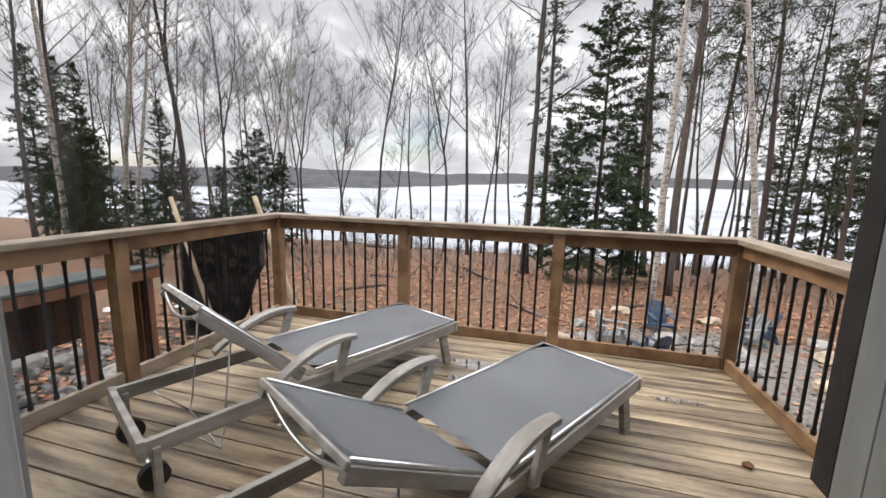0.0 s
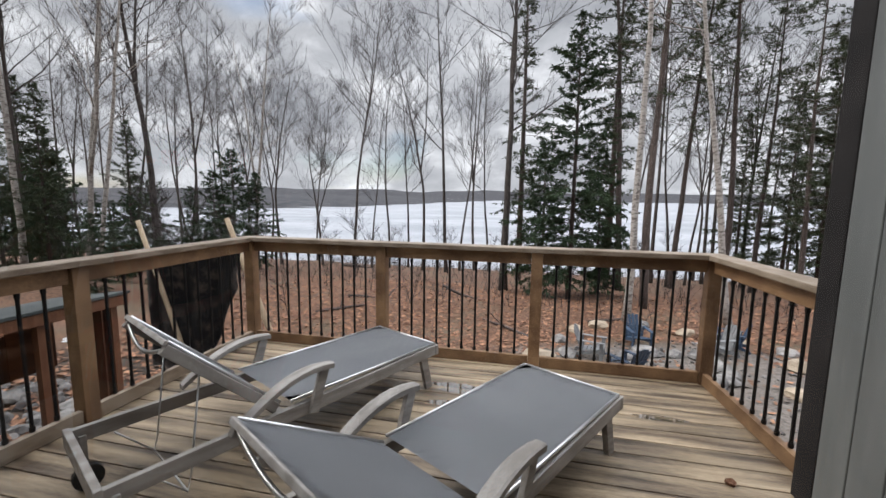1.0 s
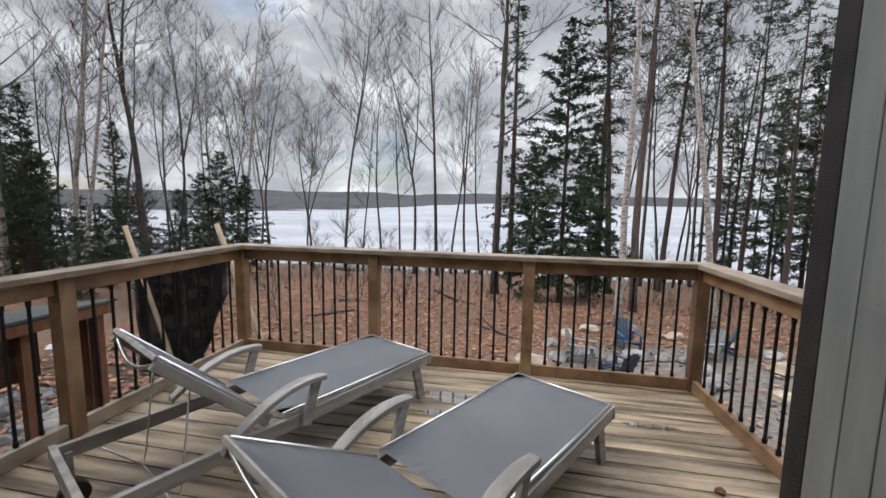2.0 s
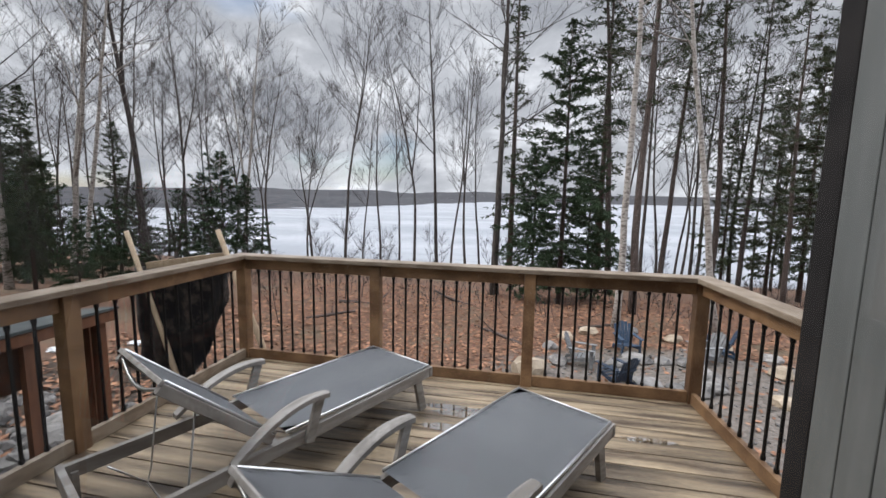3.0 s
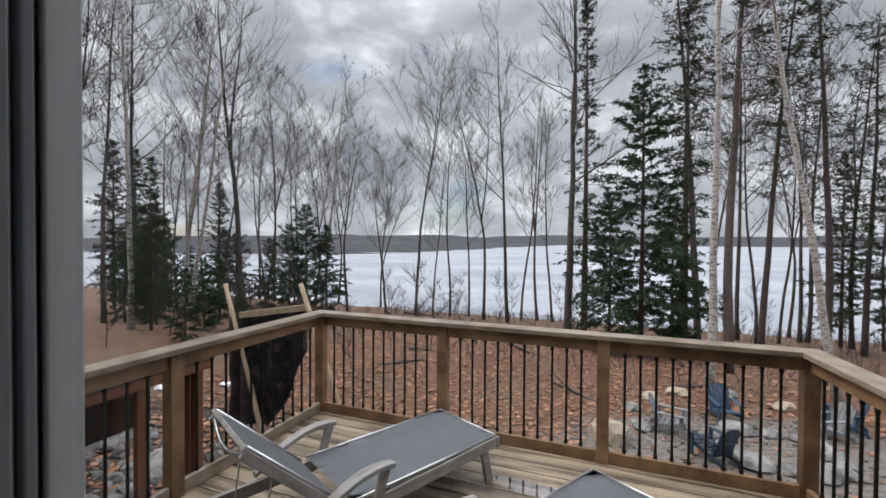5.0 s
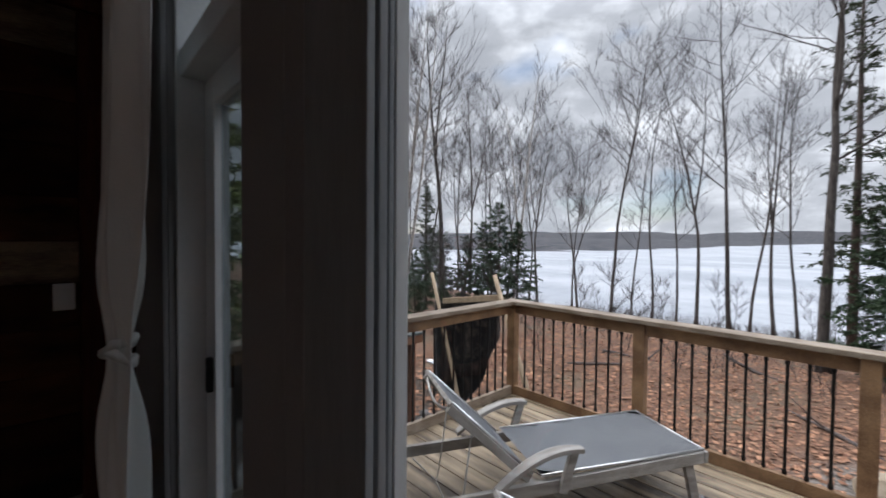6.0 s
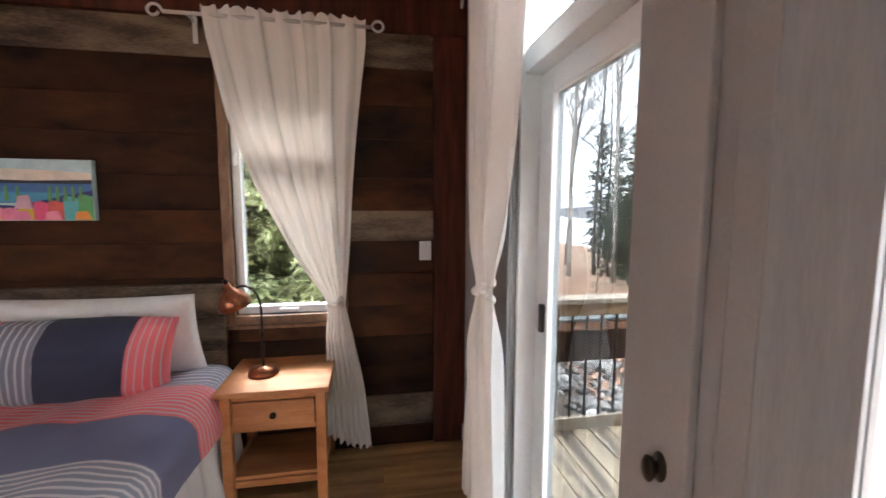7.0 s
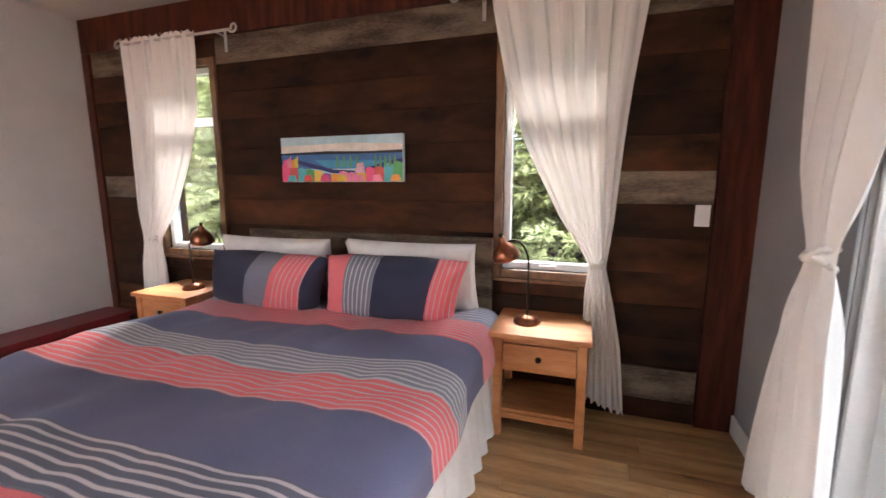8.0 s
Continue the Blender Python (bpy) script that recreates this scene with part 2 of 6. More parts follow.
def ground_material():
    """Leaf litter, with grey gravel round the fire pit and dark brush towards the shore."""
    m = bpy.data.materials.new("forest_floor")
    m.use_nodes = True
    n, l = m.node_tree.nodes, m.node_tree.links
    b = n["Principled BSDF"]
    b.inputs["Roughness"].default_value = 0.95
    geo = n.new("ShaderNodeNewGeometry")

    def noise_node(scale, detail):
        t = n.new("ShaderNodeTexNoise")
        t.inputs["Scale"].default_value, t.inputs["Detail"].default_value = scale, detail
        l.new(geo.outputs["Position"], t.inputs["Vector"])
        return t

    def mixed(fac, a, c):
        x = n.new("ShaderNodeMix")
        x.data_type = "RGBA"
        l.new(fac, x.inputs["Factor"])
        for key, v in (("A", a), ("B", c)):
            if isinstance(v, tuple):
                x.inputs[key].default_value = (*v, 1)
            else:
                l.new(v, x.inputs[key])
        return x.outputs["Result"]

    def ranged(v, lo, hi):
        r = n.new("ShaderNodeMapRange")
        r.inputs["From Min"].default_value, r.inputs["From Max"].default_value = lo, hi
        l.new(v, r.inputs["Value"])
        return r.outputs[0]

    fine, big = noise_node(14, 6), noise_node(0.6, 5)
    litter = mixed(ranged(fine.outputs["Fac"], 0.35, 0.68), (0.06, 0.031, 0.02), (0.225, 0.12, 0.07))
    litter = mixed(ranged(big.outputs["Fac"], 0.5, 0.75), litter, (0.12, 0.095, 0.062))
    gravel = mixed(ranged(fine.outputs["Fac"], 0.3, 0.7), (0.07, 0.06, 0.052), (0.23, 0.20, 0.175))
    dist = n.new("ShaderNodeVectorMath")
    dist.operation = "DISTANCE"
    flat = n.new("ShaderNodeVectorMath")
    flat.operation = "MULTIPLY"
    flat.inputs[1].default_value = (0.75, 1, 0)
    l.new(geo.outputs["Position"], flat.inputs[0])
    l.new(flat.outputs[0], dist.inputs[0])
    dist.inputs[1].default_value = (2.6, 7.4, 0)
    wob = n.new("ShaderNodeMath")
    wob.operation = "MULTIPLY_ADD"
    l.new(big.outputs["Fac"], wob.inputs[0])
    wob.inputs[1].default_value = 2.0
    l.new(dist.outputs["Value"], wob.inputs[2])
    near = mixed(ranged(wob.outputs[0], 4.4, 5.0), gravel, litter)
    sep = n.new("ShaderNodeSeparateXYZ")
    l.new(geo.outputs["Position"], sep.inputs[0])
    # bare dark soil on the dug slope beside the deck
    slope = n.new("ShaderNodeVectorMath")
    slope.operation = "DISTANCE"
    slope.inputs[1].default_value = (-7.0, 2.2, 0)
    flat2 = n.new("ShaderNodeVectorMath")
    flat2.operation = "MULTIPLY"
    flat2.inputs[1].default_value = (1, 1, 0)
    l.new(geo.outputs["Position"], flat2.inputs[0])
    l.new(flat2.outputs[0], slope.inputs[0])
    wob2 = n.new("ShaderNodeMath")
    wob2.operation = "MULTIPLY_ADD"
    l.new(big.outputs["Fac"], wob2.inputs[0])
    wob2.inputs[1].default_value = 3.0
    l.new(slope.outputs["Value"], wob2.inputs[2])
    soil = mixed(ranged(fine.outputs["Fac"], 0.35, 0.68), (0.022, 0.016, 0.012), (0.10, 0.07, 0.05))
    near = mixed(ranged(wob2.outputs[0], 5.4, 6.6), soil, near)
    woods = mixed(ranged(noise_node(0.11, 8).outputs["Fac"], 0.38, 0.62), (0.018, 0.02, 0.027), (0.058, 0.056, 0.062))
    far = mixed(ranged(sep.outputs["Y"], 60, 120), near, woods)
    l.new(far, b.inputs["Base Color"])
    bp = n.new("ShaderNodeBump")
    bp.inputs["Strength"].default_value, bp.inputs["Distance"].default_value = 0.6, 0.04
    l.new(fine.outputs["Fac"], bp.inputs["Height"])
    l.new(bp.outputs[0], b.inputs["Normal"])
    return m


M["ground"] = ground_material()


# ---- building helpers ----
def thing(name, at=(0, 0, 0), rz=0.0, label="", category="", group="", kind=""):
    """A top-level Empty at the base of a thing."""
    ob = new(name)
    ob.matrix_world = pose(*at, 0, 0, rz)
    return tagged(ob, label, category, group, kind)


def link(name, mesh, parent=None, label="", at=None, smooth=False):
    ob = new(name, mesh)
    if parent:
        ob.parent = parent
    if at is not None:
        ob.matrix_basis = at
    if label:
        ob["label"] = label
    return ob


def part(name, bm, material, parent=None, label="", smooth=False, at=None):
    me = bpy.data.meshes.new(name)
    bmesh.ops.recalc_face_normals(bm, faces=bm.faces)
    bm.to_mesh(me)
    bm.free()
    me.materials.append(material)
    if smooth:
        me.polygons.foreach_set("use_smooth", [True] * len(me.polygons))
    return link(name, me, parent, label, at)


def raw_part(name, verts, faces, material, parent=None, label="", smooth=False):
    me = bpy.data.meshes.new(name)
    me.from_pydata(verts, [], faces)
    me.materials.append(material)
    if smooth:
        me.polygons.foreach_set("use_smooth", [True] * len(me.polygons))
    return link(name, me, parent, label)


def box(x0, x1, y0, y1, z0, z1, bevel=0.0, bm=None):
    bm = bm or bmesh.new()
    r = bmesh.ops.create_cube(bm, size=1.0)
    for v in r["verts"]:
        v.co = Vector(((x0 + x1) / 2 + v.co.x * (x1 - x0), (y0 + y1) / 2 + v.co.y * (y1 - y0), (z0 + z1) / 2 + v.co.z * (z1 - z0)))
    if bevel:
        es = list({ed for v in r["verts"] for ed in v.link_edges})
        bmesh.ops.bevel(bm, geom=es, offset=bevel, segments=2, affect="EDGES", profile=0.5)
    return bm


def beam(p, q, w, h, bevel=0.0, bm=None, up=(0, 0, 1)):
    """A bar from p to q, w wide and h high."""
    p, q = Vector(p), Vector(q)
    d = q - p
    x = d.normalized()
    y = Vector(up).cross(x)
    y = y.normalized() if y.length > 1e-5 else Vector((0, 1, 0))
    z = x.cross(y)
    m = Matrix((x, y, z)).transposed().to_4x4()
    tmp = box(0, d.length, -w / 2, w / 2, -h / 2, h / 2, bevel)
    tmp.transform(Matrix.Translation(p) @ m)
    if bm is None:
        return tmp
    me = bpy.data.meshes.new("tmp")
    tmp.to_mesh(me)
    tmp.free()
    bm.from_mesh(me)
    bpy.data.meshes.remove(me)
    return bm


def tube_data(pts, radii, n, verts, faces, cap=True):
    """Adds a tapered tube along pts to verts and faces."""
    base = len(verts)
    pts = [Vector(p) for p in pts]
    k = len(pts)
    d = (pts[1] - pts[0]).normalized()
    u = d.orthogonal().normalized()
    for i, p in enumerate(pts):
        d = (pts[min(i + 1, k - 1)] - pts[max(i - 1, 0)]).normalized()
        u = (u - d * u.dot(d)).normalized()
        w = d.cross(u)
        for j in range(n):
            a = 2 * math.pi * j / n
            verts.append(tuple(p + (u * math.cos(a) + w * math.sin(a)) * radii[i]))
    for i in range(k - 1):
        for j in range(n):
            a, b2 = base + i * n + j, base + i * n + (j + 1) % n
            faces.append((a, b2, b2 + n, a + n))
    if cap:
        faces.append(tuple(range(base + n - 1, base - 1, -1)))
        faces.append(tuple(base + (k - 1) * n + j for j in range(n)))


def tube(name, pts, radii, material, parent=None, n=10, label="", smooth=True):
    v, f = [], []
    if isinstance(radii, (int, float)):
        radii = [radii] * len(pts)
    tube_data(pts, radii, n, v, f)
    return raw_part(name, v, f, material, parent, label, smooth)


def lathe(name, profile, material, parent=None, n=24, label="", at=None):
    """A turned shape from (radius, height) pairs."""
    v, f = [], []
    for r, z in profile:
        for j in range(n):
            a = 2 * math.pi * j / n
            v.append((r * math.cos(a), r * math.sin(a), z))
    for i in range(len(profile) - 1):
        for j in range(n):
            a, b2 = i * n + j, i * n + (j + 1) % n
            f.append((a, b2, b2 + n, a + n))
    ob = raw_part(name, v, f, material, parent, label, True)
    if at is not None:
        ob.matrix_basis = at
    return ob


# ---- ground, lake and far shore ----
def ground_height(x, y):
    ys = (-60, 3.0, 9.0, 14.0, 24.0, 40.0, 46.0, 1500.0, 1650.0, 2100.0, 2600.0)
    zs = (-1.3, -1.75, -2.1, -2.3, -3.4, -5.6, -7.0, -7.0, 3.0, 36.0, 44.0)
    z = float(np.interp(y, ys, zs))
    if y < 44:
        z += 0.16 * noise.noise((x * 0.25, y * 0.25, 0)) + 0.05 * noise.noise((x * 1.1, y * 1.1, 3))
        if x < -5:
            z += min(0.7, (-5 - x) * 0.07) * max(0.0, min(1.0, (16 - y) / 6))
    if y > 1500:
        z += (11 * noise.noise((x * 0.0016, 0.3, 1)) + 9 * noise.noise((x * 0.006, 2.3, 1)) + 3 * noise.noise((x * 0.03, y * 0.01, 1))) * min(1, (y - 1500) / 300)
    if x < -120 and 150 < y < 1400:
        z += 9 * min(1, (-120 - x) / 160) * min(1, (y - 150) / 150) + 3 * noise.noise((x * 0.05, y * 0.05, 1))
    return z


gx = np.unique(np.concatenate([np.linspace(-3500, -60, 70), np.linspace(-60, -14, 28), np.linspace(-14, 14, 80), np.linspace(14, 60, 28), np.linspace(60, 3500, 70)]))
gy = np.unique(np.concatenate([np.linspace(-60, 1, 20), np.linspace(1, 20, 60), np.linspace(20, 60, 50), np.linspace(60, 500, 24), np.linspace(500, 2600, 50)]))
gv = [(float(x), float(y), ground_height(float(x), float(y))) for y in gy for x in gx]
nx = len(gx)
gf = [(j * nx + i, j * nx + i + 1, (j + 1) * nx + i + 1, (j + 1) * nx + i) for j in range(len(gy) - 1) for i in range(nx - 1)]
ground = raw_part("ground", gv, gf, M["ground"], smooth=True)
tagged(ground, "forest floor under brown fallen leaves, gravel by the fire pit", "ground", kind="structure")
lake = part("lake", box(-3600, 3600, 38, 1720, -6.6, -6.05), M["ice"])
tagged(lake, "frozen white lake with grey-streaked ice", "lake", kind="structure")

# ---- deck ----
DX0, DX1, DY0, DY1 = -3.157, 0.90, 0.42, 3.567
deck = thing("deck", (0, 0, 0), 0, "worn wet wooden deck of wide brown boards", "deck", kind="structure")
rim = box(DX0, DX1, DY1 - 0.04, DY1, -0.26, -0.03)
box(DX0, DX0 + 0.04, DY0, DY1 - 0.045, -0.26, -0.03, bm=rim)
box(DX1 - 0.04, DX1, DY0, DY1 - 0.045, -0.26, -0.03, bm=rim)
for jx in np.arange(-2.7, 0.75, 0.4):
    box(jx, jx + 0.04, DY0, DY1 - 0.045, -0.24, -0.03, bm=rim)
part("joists", rim, M["rail"], deck)
for px, py in ((-2.9, 3.3), (-1.0, 3.3), (0.8, 3.3), (-2.9, 1.7), (0.8, 1.7)):
    part("deck_post", box(px - 0.07, px + 0.07, py - 0.07, py + 0.07, ground_height(px, py) - 0.1, -0.262), M["rail"], deck)

# boards, each its own piece
bw, yb = 0.145, DY1 + 0.012
while yb > DY0 + 0.02:
    y0 = max(DY0, yb - bw + 0.008)
    part("board", box(DX0 - 0.015, DX1 + 0.015, y0, yb, -0.029, 0.0, 0.004), M["deck"], deck)
    yb -= bw

# ---- railings ----
POST_H = 0.95
post_mesh = bpy.data.meshes.new("post")
tmp = box(-0.045, 0.045, -0.045, 0.045, -0.25, POST_H, 0.005)
tmp.to_mesh(post_mesh)
tmp.free()
post_mesh.materials.append(M["rail"])
bal_v, bal_f = [], []
tube_data([(0, 0, 0), (0, 0, 0.765)], [0.0095, 0.0095], 8, bal_v, bal_f)
for zz in (0.004, 0.735):
    tube_data([(0, 0, zz), (0, 0, zz + 0.026)], [0.0135, 0.0135], 8, bal_v, bal_f)
bal_mesh = bpy.data.meshes.new("baluster")
bal_mesh.from_pydata(bal_v, [], bal_f)
bal_mesh.materials.append(M["black"])


def railing(label, p, q, posts, counts, inward, cap_ext=(0.0, 0.0), last=True, first=True, foot="rail"):
    """A run from p to q: posts at distances along it, counts of balusters in each bay."""
    p, q = Vector(p), Vector(q)
    d = (q - p).normalized()
    r = thing("railing", p, math.degrees(math.atan2(d.y, d.x)), label, "railing", "deck railings", "structure")
    length = (q - p).length
    s = inward
    part("cap_rail", box(-cap_ext[0], length + cap_ext[1], -0.075, 0.075, POST_H + 0.002, POST_H + 0.04, 0.006), M["cap"], r, "flat weathered cap board")
    ends = [(a + 0.047, b - 0.047) for a, b in zip(posts, posts[1:])]
    for (a, b), count in zip(ends, counts):
        part("top_rail", box(a, b, -0.019, 0.019, POST_H - 0.095, POST_H - 0.002, 0.004), M["rail"], r)
        part("bottom_rail", box(a, b, -0.02 + 0.012 * s, 0.02 + 0.012 * s, 0.002, 0.092, 0.004), M[foot], r)
        for i in range(count):
            link("baluster", bal_mesh, r, at=pose(a + (b - a) * (i + 1) / (count + 1), 0, 0.092))
    for a in posts[(0 if first else 1):(None if last else -1)]:
        link("post", post_mesh, r, at=pose(a, 0, 0))
    return r


railing("brown wooden deck railing with round black metal balusters", (-3.087, 3.507, 0), (0.813, 3.507, 0), (0.0, 1.31, 2.63, 3.9), (10, 10, 10), -1, (0.075, 0.075))
railing("weathered wooden deck railing with black balusters beside the rubble", (-3.087, 3.507, 0), (-3.087, 0.44, 0), (0.0, 1.52, 3.02), (11, 11), 1, (-0.077, -0.02), first=False, foot="cap")
railing("short sunlit wooden deck railing meeting the grey wall", (0.813, 3.507, 0), (0.885, 2.295, 0), (0.0, 1.26), (9,), -1, (-0.077, 0.0), last=False, first=False)

# ---- house: outer wing ----
WX = 0.75
wing = thing("wall_wing", (0, 0, 0), 0, "grey vertical board siding with a dark corner board", "wall", kind="structure")
part("sheathing", box(WX + 0.022, WX + 0.2, 0.43, 2.235, -0.3, 3.3), M["siding"], wing)
part("corner_board", box(WX, WX + 0.1, 2.15, 2.285, -0.3, 3.3, 0.006), M["cornerboard"], wing, "dark corner board")
part("corner_board", box(WX + 0.102, WX + 0.2, 2.237, 2.285, -0.3, 3.3, 0.004), M["darktrim"], wing)
y = 2.146
while y > 0.5:
    w = 0.17
    part("siding_board", box(WX + 0.002, WX + 0.02, y - w + 0.008, y, -0.3, 3.3, 0.004), M["siding"], wing)
    y -= w
part("end_wall", box(WX + 0.2, 4.4, 2.035, 2.235, -0.3, 3.3), M["siding"], wing)

# ---- house: bedroom shell ----
F = 0.15
XW, YW = -2.84, 0.26
YB, XR, ZC = -4.65, 2.6, 2.88
DOOR = (-1.985, -1.18)
WIN = (-0.84, 0.62)
WZ = (0.30, 2.45)
TH = 0.16
wall_w = thing("wall_window_side", (0, 0, 0), 0, "pale grey painted wall between patio door and window, darkened for shade", "wall", kind="structure")
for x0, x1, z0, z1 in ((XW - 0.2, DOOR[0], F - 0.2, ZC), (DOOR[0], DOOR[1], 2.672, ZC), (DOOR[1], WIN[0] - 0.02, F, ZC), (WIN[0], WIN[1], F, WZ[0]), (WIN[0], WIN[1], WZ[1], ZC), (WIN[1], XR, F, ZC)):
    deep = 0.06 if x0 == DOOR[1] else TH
    part("wall_section", box(x0, x1, YW, YW + deep, z0, z1), M["shadedwall"], wall_w)
part("sheathing", box(-3.04, WX, YW + TH + 0.001, YW + TH + 0.02, -0.3, -0.012), M["siding"], wall_w)
part("baseboard", box(XW + 0.002, DOOR[0] - 0.07, YW - 0.014, YW - 0.001, F + 0.001, F + 0.11, 0.003), M["whitetrim"], wall_w)

# headboard wall, with two windows
W1, W2 = (-1.07, -0.50), (-3.90, -3.29)
WB, WT = 1.01, 2.42
wall_h = thing("wall_headboard", (0, 0, 0), 0, "wall clad in dark reclaimed barn boards", "wall", kind="structure")
for y0, y1, z0, z1 in ((W1[1], YW, F, ZC), (W1[0], W1[1], F, WB), (W1[0], W1[1], WT, ZC), (W2[1], W1[0], F, ZC), (W2[0], W2[1], F, WB), (W2[0], W2[1], WT, ZC), (YB, W2[0], F, ZC)):
    part("wall_section", box(XW - 0.2, XW - 0.025, y0, y1, z0, z1), M["barn"], wall_h)
tagged(part("wall_left", box(XW - 0.2, XR + 0.2, YB - 0.15, YB, F - 0.2, ZC), M["drywall"]), "plain pale grey painted wall", "wall", kind="structure")
wall_b = thing("wall_back", (0, 0, 0), 0, "plain pale painted wall with one wide window", "wall", kind="structure")
for y0, y1, z0, z1 in ((YB, -4.2, F - 0.2, ZC), (-2.4, YW, F - 0.2, ZC), (-4.2, -2.4, F - 0.2, 0.45), (-4.2, -2.4, 2.6, ZC)):
    part("wall_section", box(XR, XR + 0.15, y0, y1, z0, z1), M["drywall"], wall_b)
win_b = thing("window_4", (0, 0, 0), 0, "wide white framed window opposite the bed", "window", kind="structure")
for y0, y1, z0, z1 in ((-4.199, -4.14, 0.451, 2.599), (-2.46, -2.401, 0.451, 2.599), (-3.33, -3.27, 0.511, 2.539), (-4.139, -2.461, 0.451, 0.51), (-4.139, -2.461, 2.54, 2.599)):
    part("window_frame", box(XR + 0.03, XR + 0.10, y0, y1, z0, z1, 0.003), M["vinyl"], win_b)
for y0, y1 in ((-4.14, -3.33), (-3.27, -2.46)):
    wp = part("pane", box(XR + 0.06, XR + 0.065, y0, y1, 0.51, 2.54), M["glass"], win_b)
    wp.visible_shadow = False
tagged(part("ceiling", box(XW - 0.2, XR + 0.15, YB - 0.15, YW + TH, ZC + 0.002, ZC + 0.15), M["whitetrim"]), "plain white ceiling", "ceiling", kind="structure")
tagged(part("roof", box(-3.5, 4.6, -5.6, 0.62, ZC + 0.3, ZC + 0.42), M["darktrim"]), "dark roof over the bedroom", "roof", kind="structure")
floor = thing("floor", (0, 0, F), 0, "brown wood plank floor", "floor", kind="structure")
part("subfloor", box(XW - 0.2, XR, YB, YW + TH, -0.3, -0.014), M["floor"], floor)

# ---- picture window ----
win = thing("window_1", (0, 0, 0), 0, "large picture window with a grooved white frame", "window", kind="structure")
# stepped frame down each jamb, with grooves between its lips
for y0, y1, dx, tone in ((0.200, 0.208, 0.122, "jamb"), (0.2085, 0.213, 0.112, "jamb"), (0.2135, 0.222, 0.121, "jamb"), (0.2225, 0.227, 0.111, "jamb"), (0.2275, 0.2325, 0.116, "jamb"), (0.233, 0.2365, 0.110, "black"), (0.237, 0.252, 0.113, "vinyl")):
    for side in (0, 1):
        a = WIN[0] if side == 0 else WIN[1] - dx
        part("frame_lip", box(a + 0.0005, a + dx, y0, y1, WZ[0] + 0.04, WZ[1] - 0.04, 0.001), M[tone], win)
for z0, z1 in ((WZ[0] + 0.0005, WZ[0] + 0.038), (WZ[1] - 0.038, WZ[1] - 0.0005)):
    part("window_frame", box(WIN[0] + 0.001, WIN[1] - 0.001, 0.20, 0.252, z0, z1, 0.003), M["vinyl"], win)
part("window_casing", box(WIN[0] - 0.055, WIN[0] - 0.001, 0.20, YW - 0.001, WZ[0] - 0.07, WZ[1] + 0.07, 0.004), M["shadedwall"], win)
pane = part("pane", box(WIN[0] + 0.03, WIN[1] - 0.03, 0.243, 0.244, WZ[0] + 0.036, WZ[1] - 0.036), M["glass"], win)
pane.visible_shadow = False

# ---- patio door with transom ----
door = thing("door_1", (0, 0, 0), 0, "white patio door with full glass and a transom above", "door", kind="structure")
D0, D1 = DOOR
YD = YW + 0.10
part("door_frame", box(D0 + 0.001, D0 + 0.022, YW + 0.02, YD + 0.07, F, 2.67, 0.004), M["vinyl"], door)
part("door_frame", box(D1 - 0.022, D1 - 0.001, YW + 0.062, YD + 0.07, F, 2.67, 0.004), M["vinyl"], door)
part("door_head", box(D0 + 0.023, D1 - 0.023, YW + 0.03, YD + 0.065, 2.145, 2.23, 0.005), M["vinyl"], door)
part("door_head", box(D0 + 0.023, D1 - 0.023, YW + 0.03, YD + 0.065, 2.62, 2.67, 0.005), M["vinyl"], door)
tp = part("transom_pane", box(D0 + 0.022, D1 - 0.022, YD + 0.02, YD + 0.025, 2.228, 2.622), M["tinted"], door)
tp.visible_shadow = False
part("transom_bead", box(D0 + 0.023, D1 - 0.023, YW + 0.045, YW + 0.06, 2.231, 2.246), M["darktrim"], door)
for a, b in ((D0 + 0.024, D0 + 0.135), (D1 - 0.135, D1 - 0.024)):
    part("stile", box(a, b, YD, YD + 0.045, F + 0.03, 2.143, 0.004), M["vinyl"], door)
part("rail", box(D0 + 0.136, D1 - 0.136, YD, YD + 0.045, 2.05, 2.143, 0.004), M["vinyl"], door)
part("rail", box(D0 + 0.136, D1 - 0.136, YD, YD + 0.045, F + 0.03, F + 0.13, 0.004), M["vinyl"], door)
part("threshold", box(D0 + 0.023, D1 - 0.023, YW + 0.005, YD + 0.10, F - 0.03, F + 0.028, 0.003), M["steel"], door)
dp = part("pane", box(D0 + 0.134, D1 - 0.134, YD + 0.02, YD + 0.025, F + 0.12, 2.06), M["door_glass"], door)
dp.visible_shadow = False
part("latch", box(D0 + 0.095, D0 + 0.120, YD - 0.02, YD - 0.001, 1.14, 1.25, 0.004), M["black"], door, "black latch pull")
part("door_casing", box(D1 + 0.001, D1 + 0.19, YW - 0.022, YW - 0.001, F, 2.74, 0.005), M["shadedwall"], door)
part("door_casing", box(D0 - 0.08, D0 - 0.001, YW - 0.016, YW - 0.001, F, 2.74, 0.005), M["shadedwall"], door)
kb = lathe("knob", [(0.0, 0.0), (0.03, 0.0), (0.03, 0.006), (0.012, 0.008), (0.012, 0.03), (0.024, 0.036), (0.027, 0.05), (0.018, 0.06), (0.0, 0.062)], M["bronze"], door, 18, "dark bronze oval knob")
kb.matrix_basis = pose(-1.05, YW - 0.023, 1.13, 90, 0, 0) @ Matrix.Diagonal((0.62, 1.0, 0.55, 1))


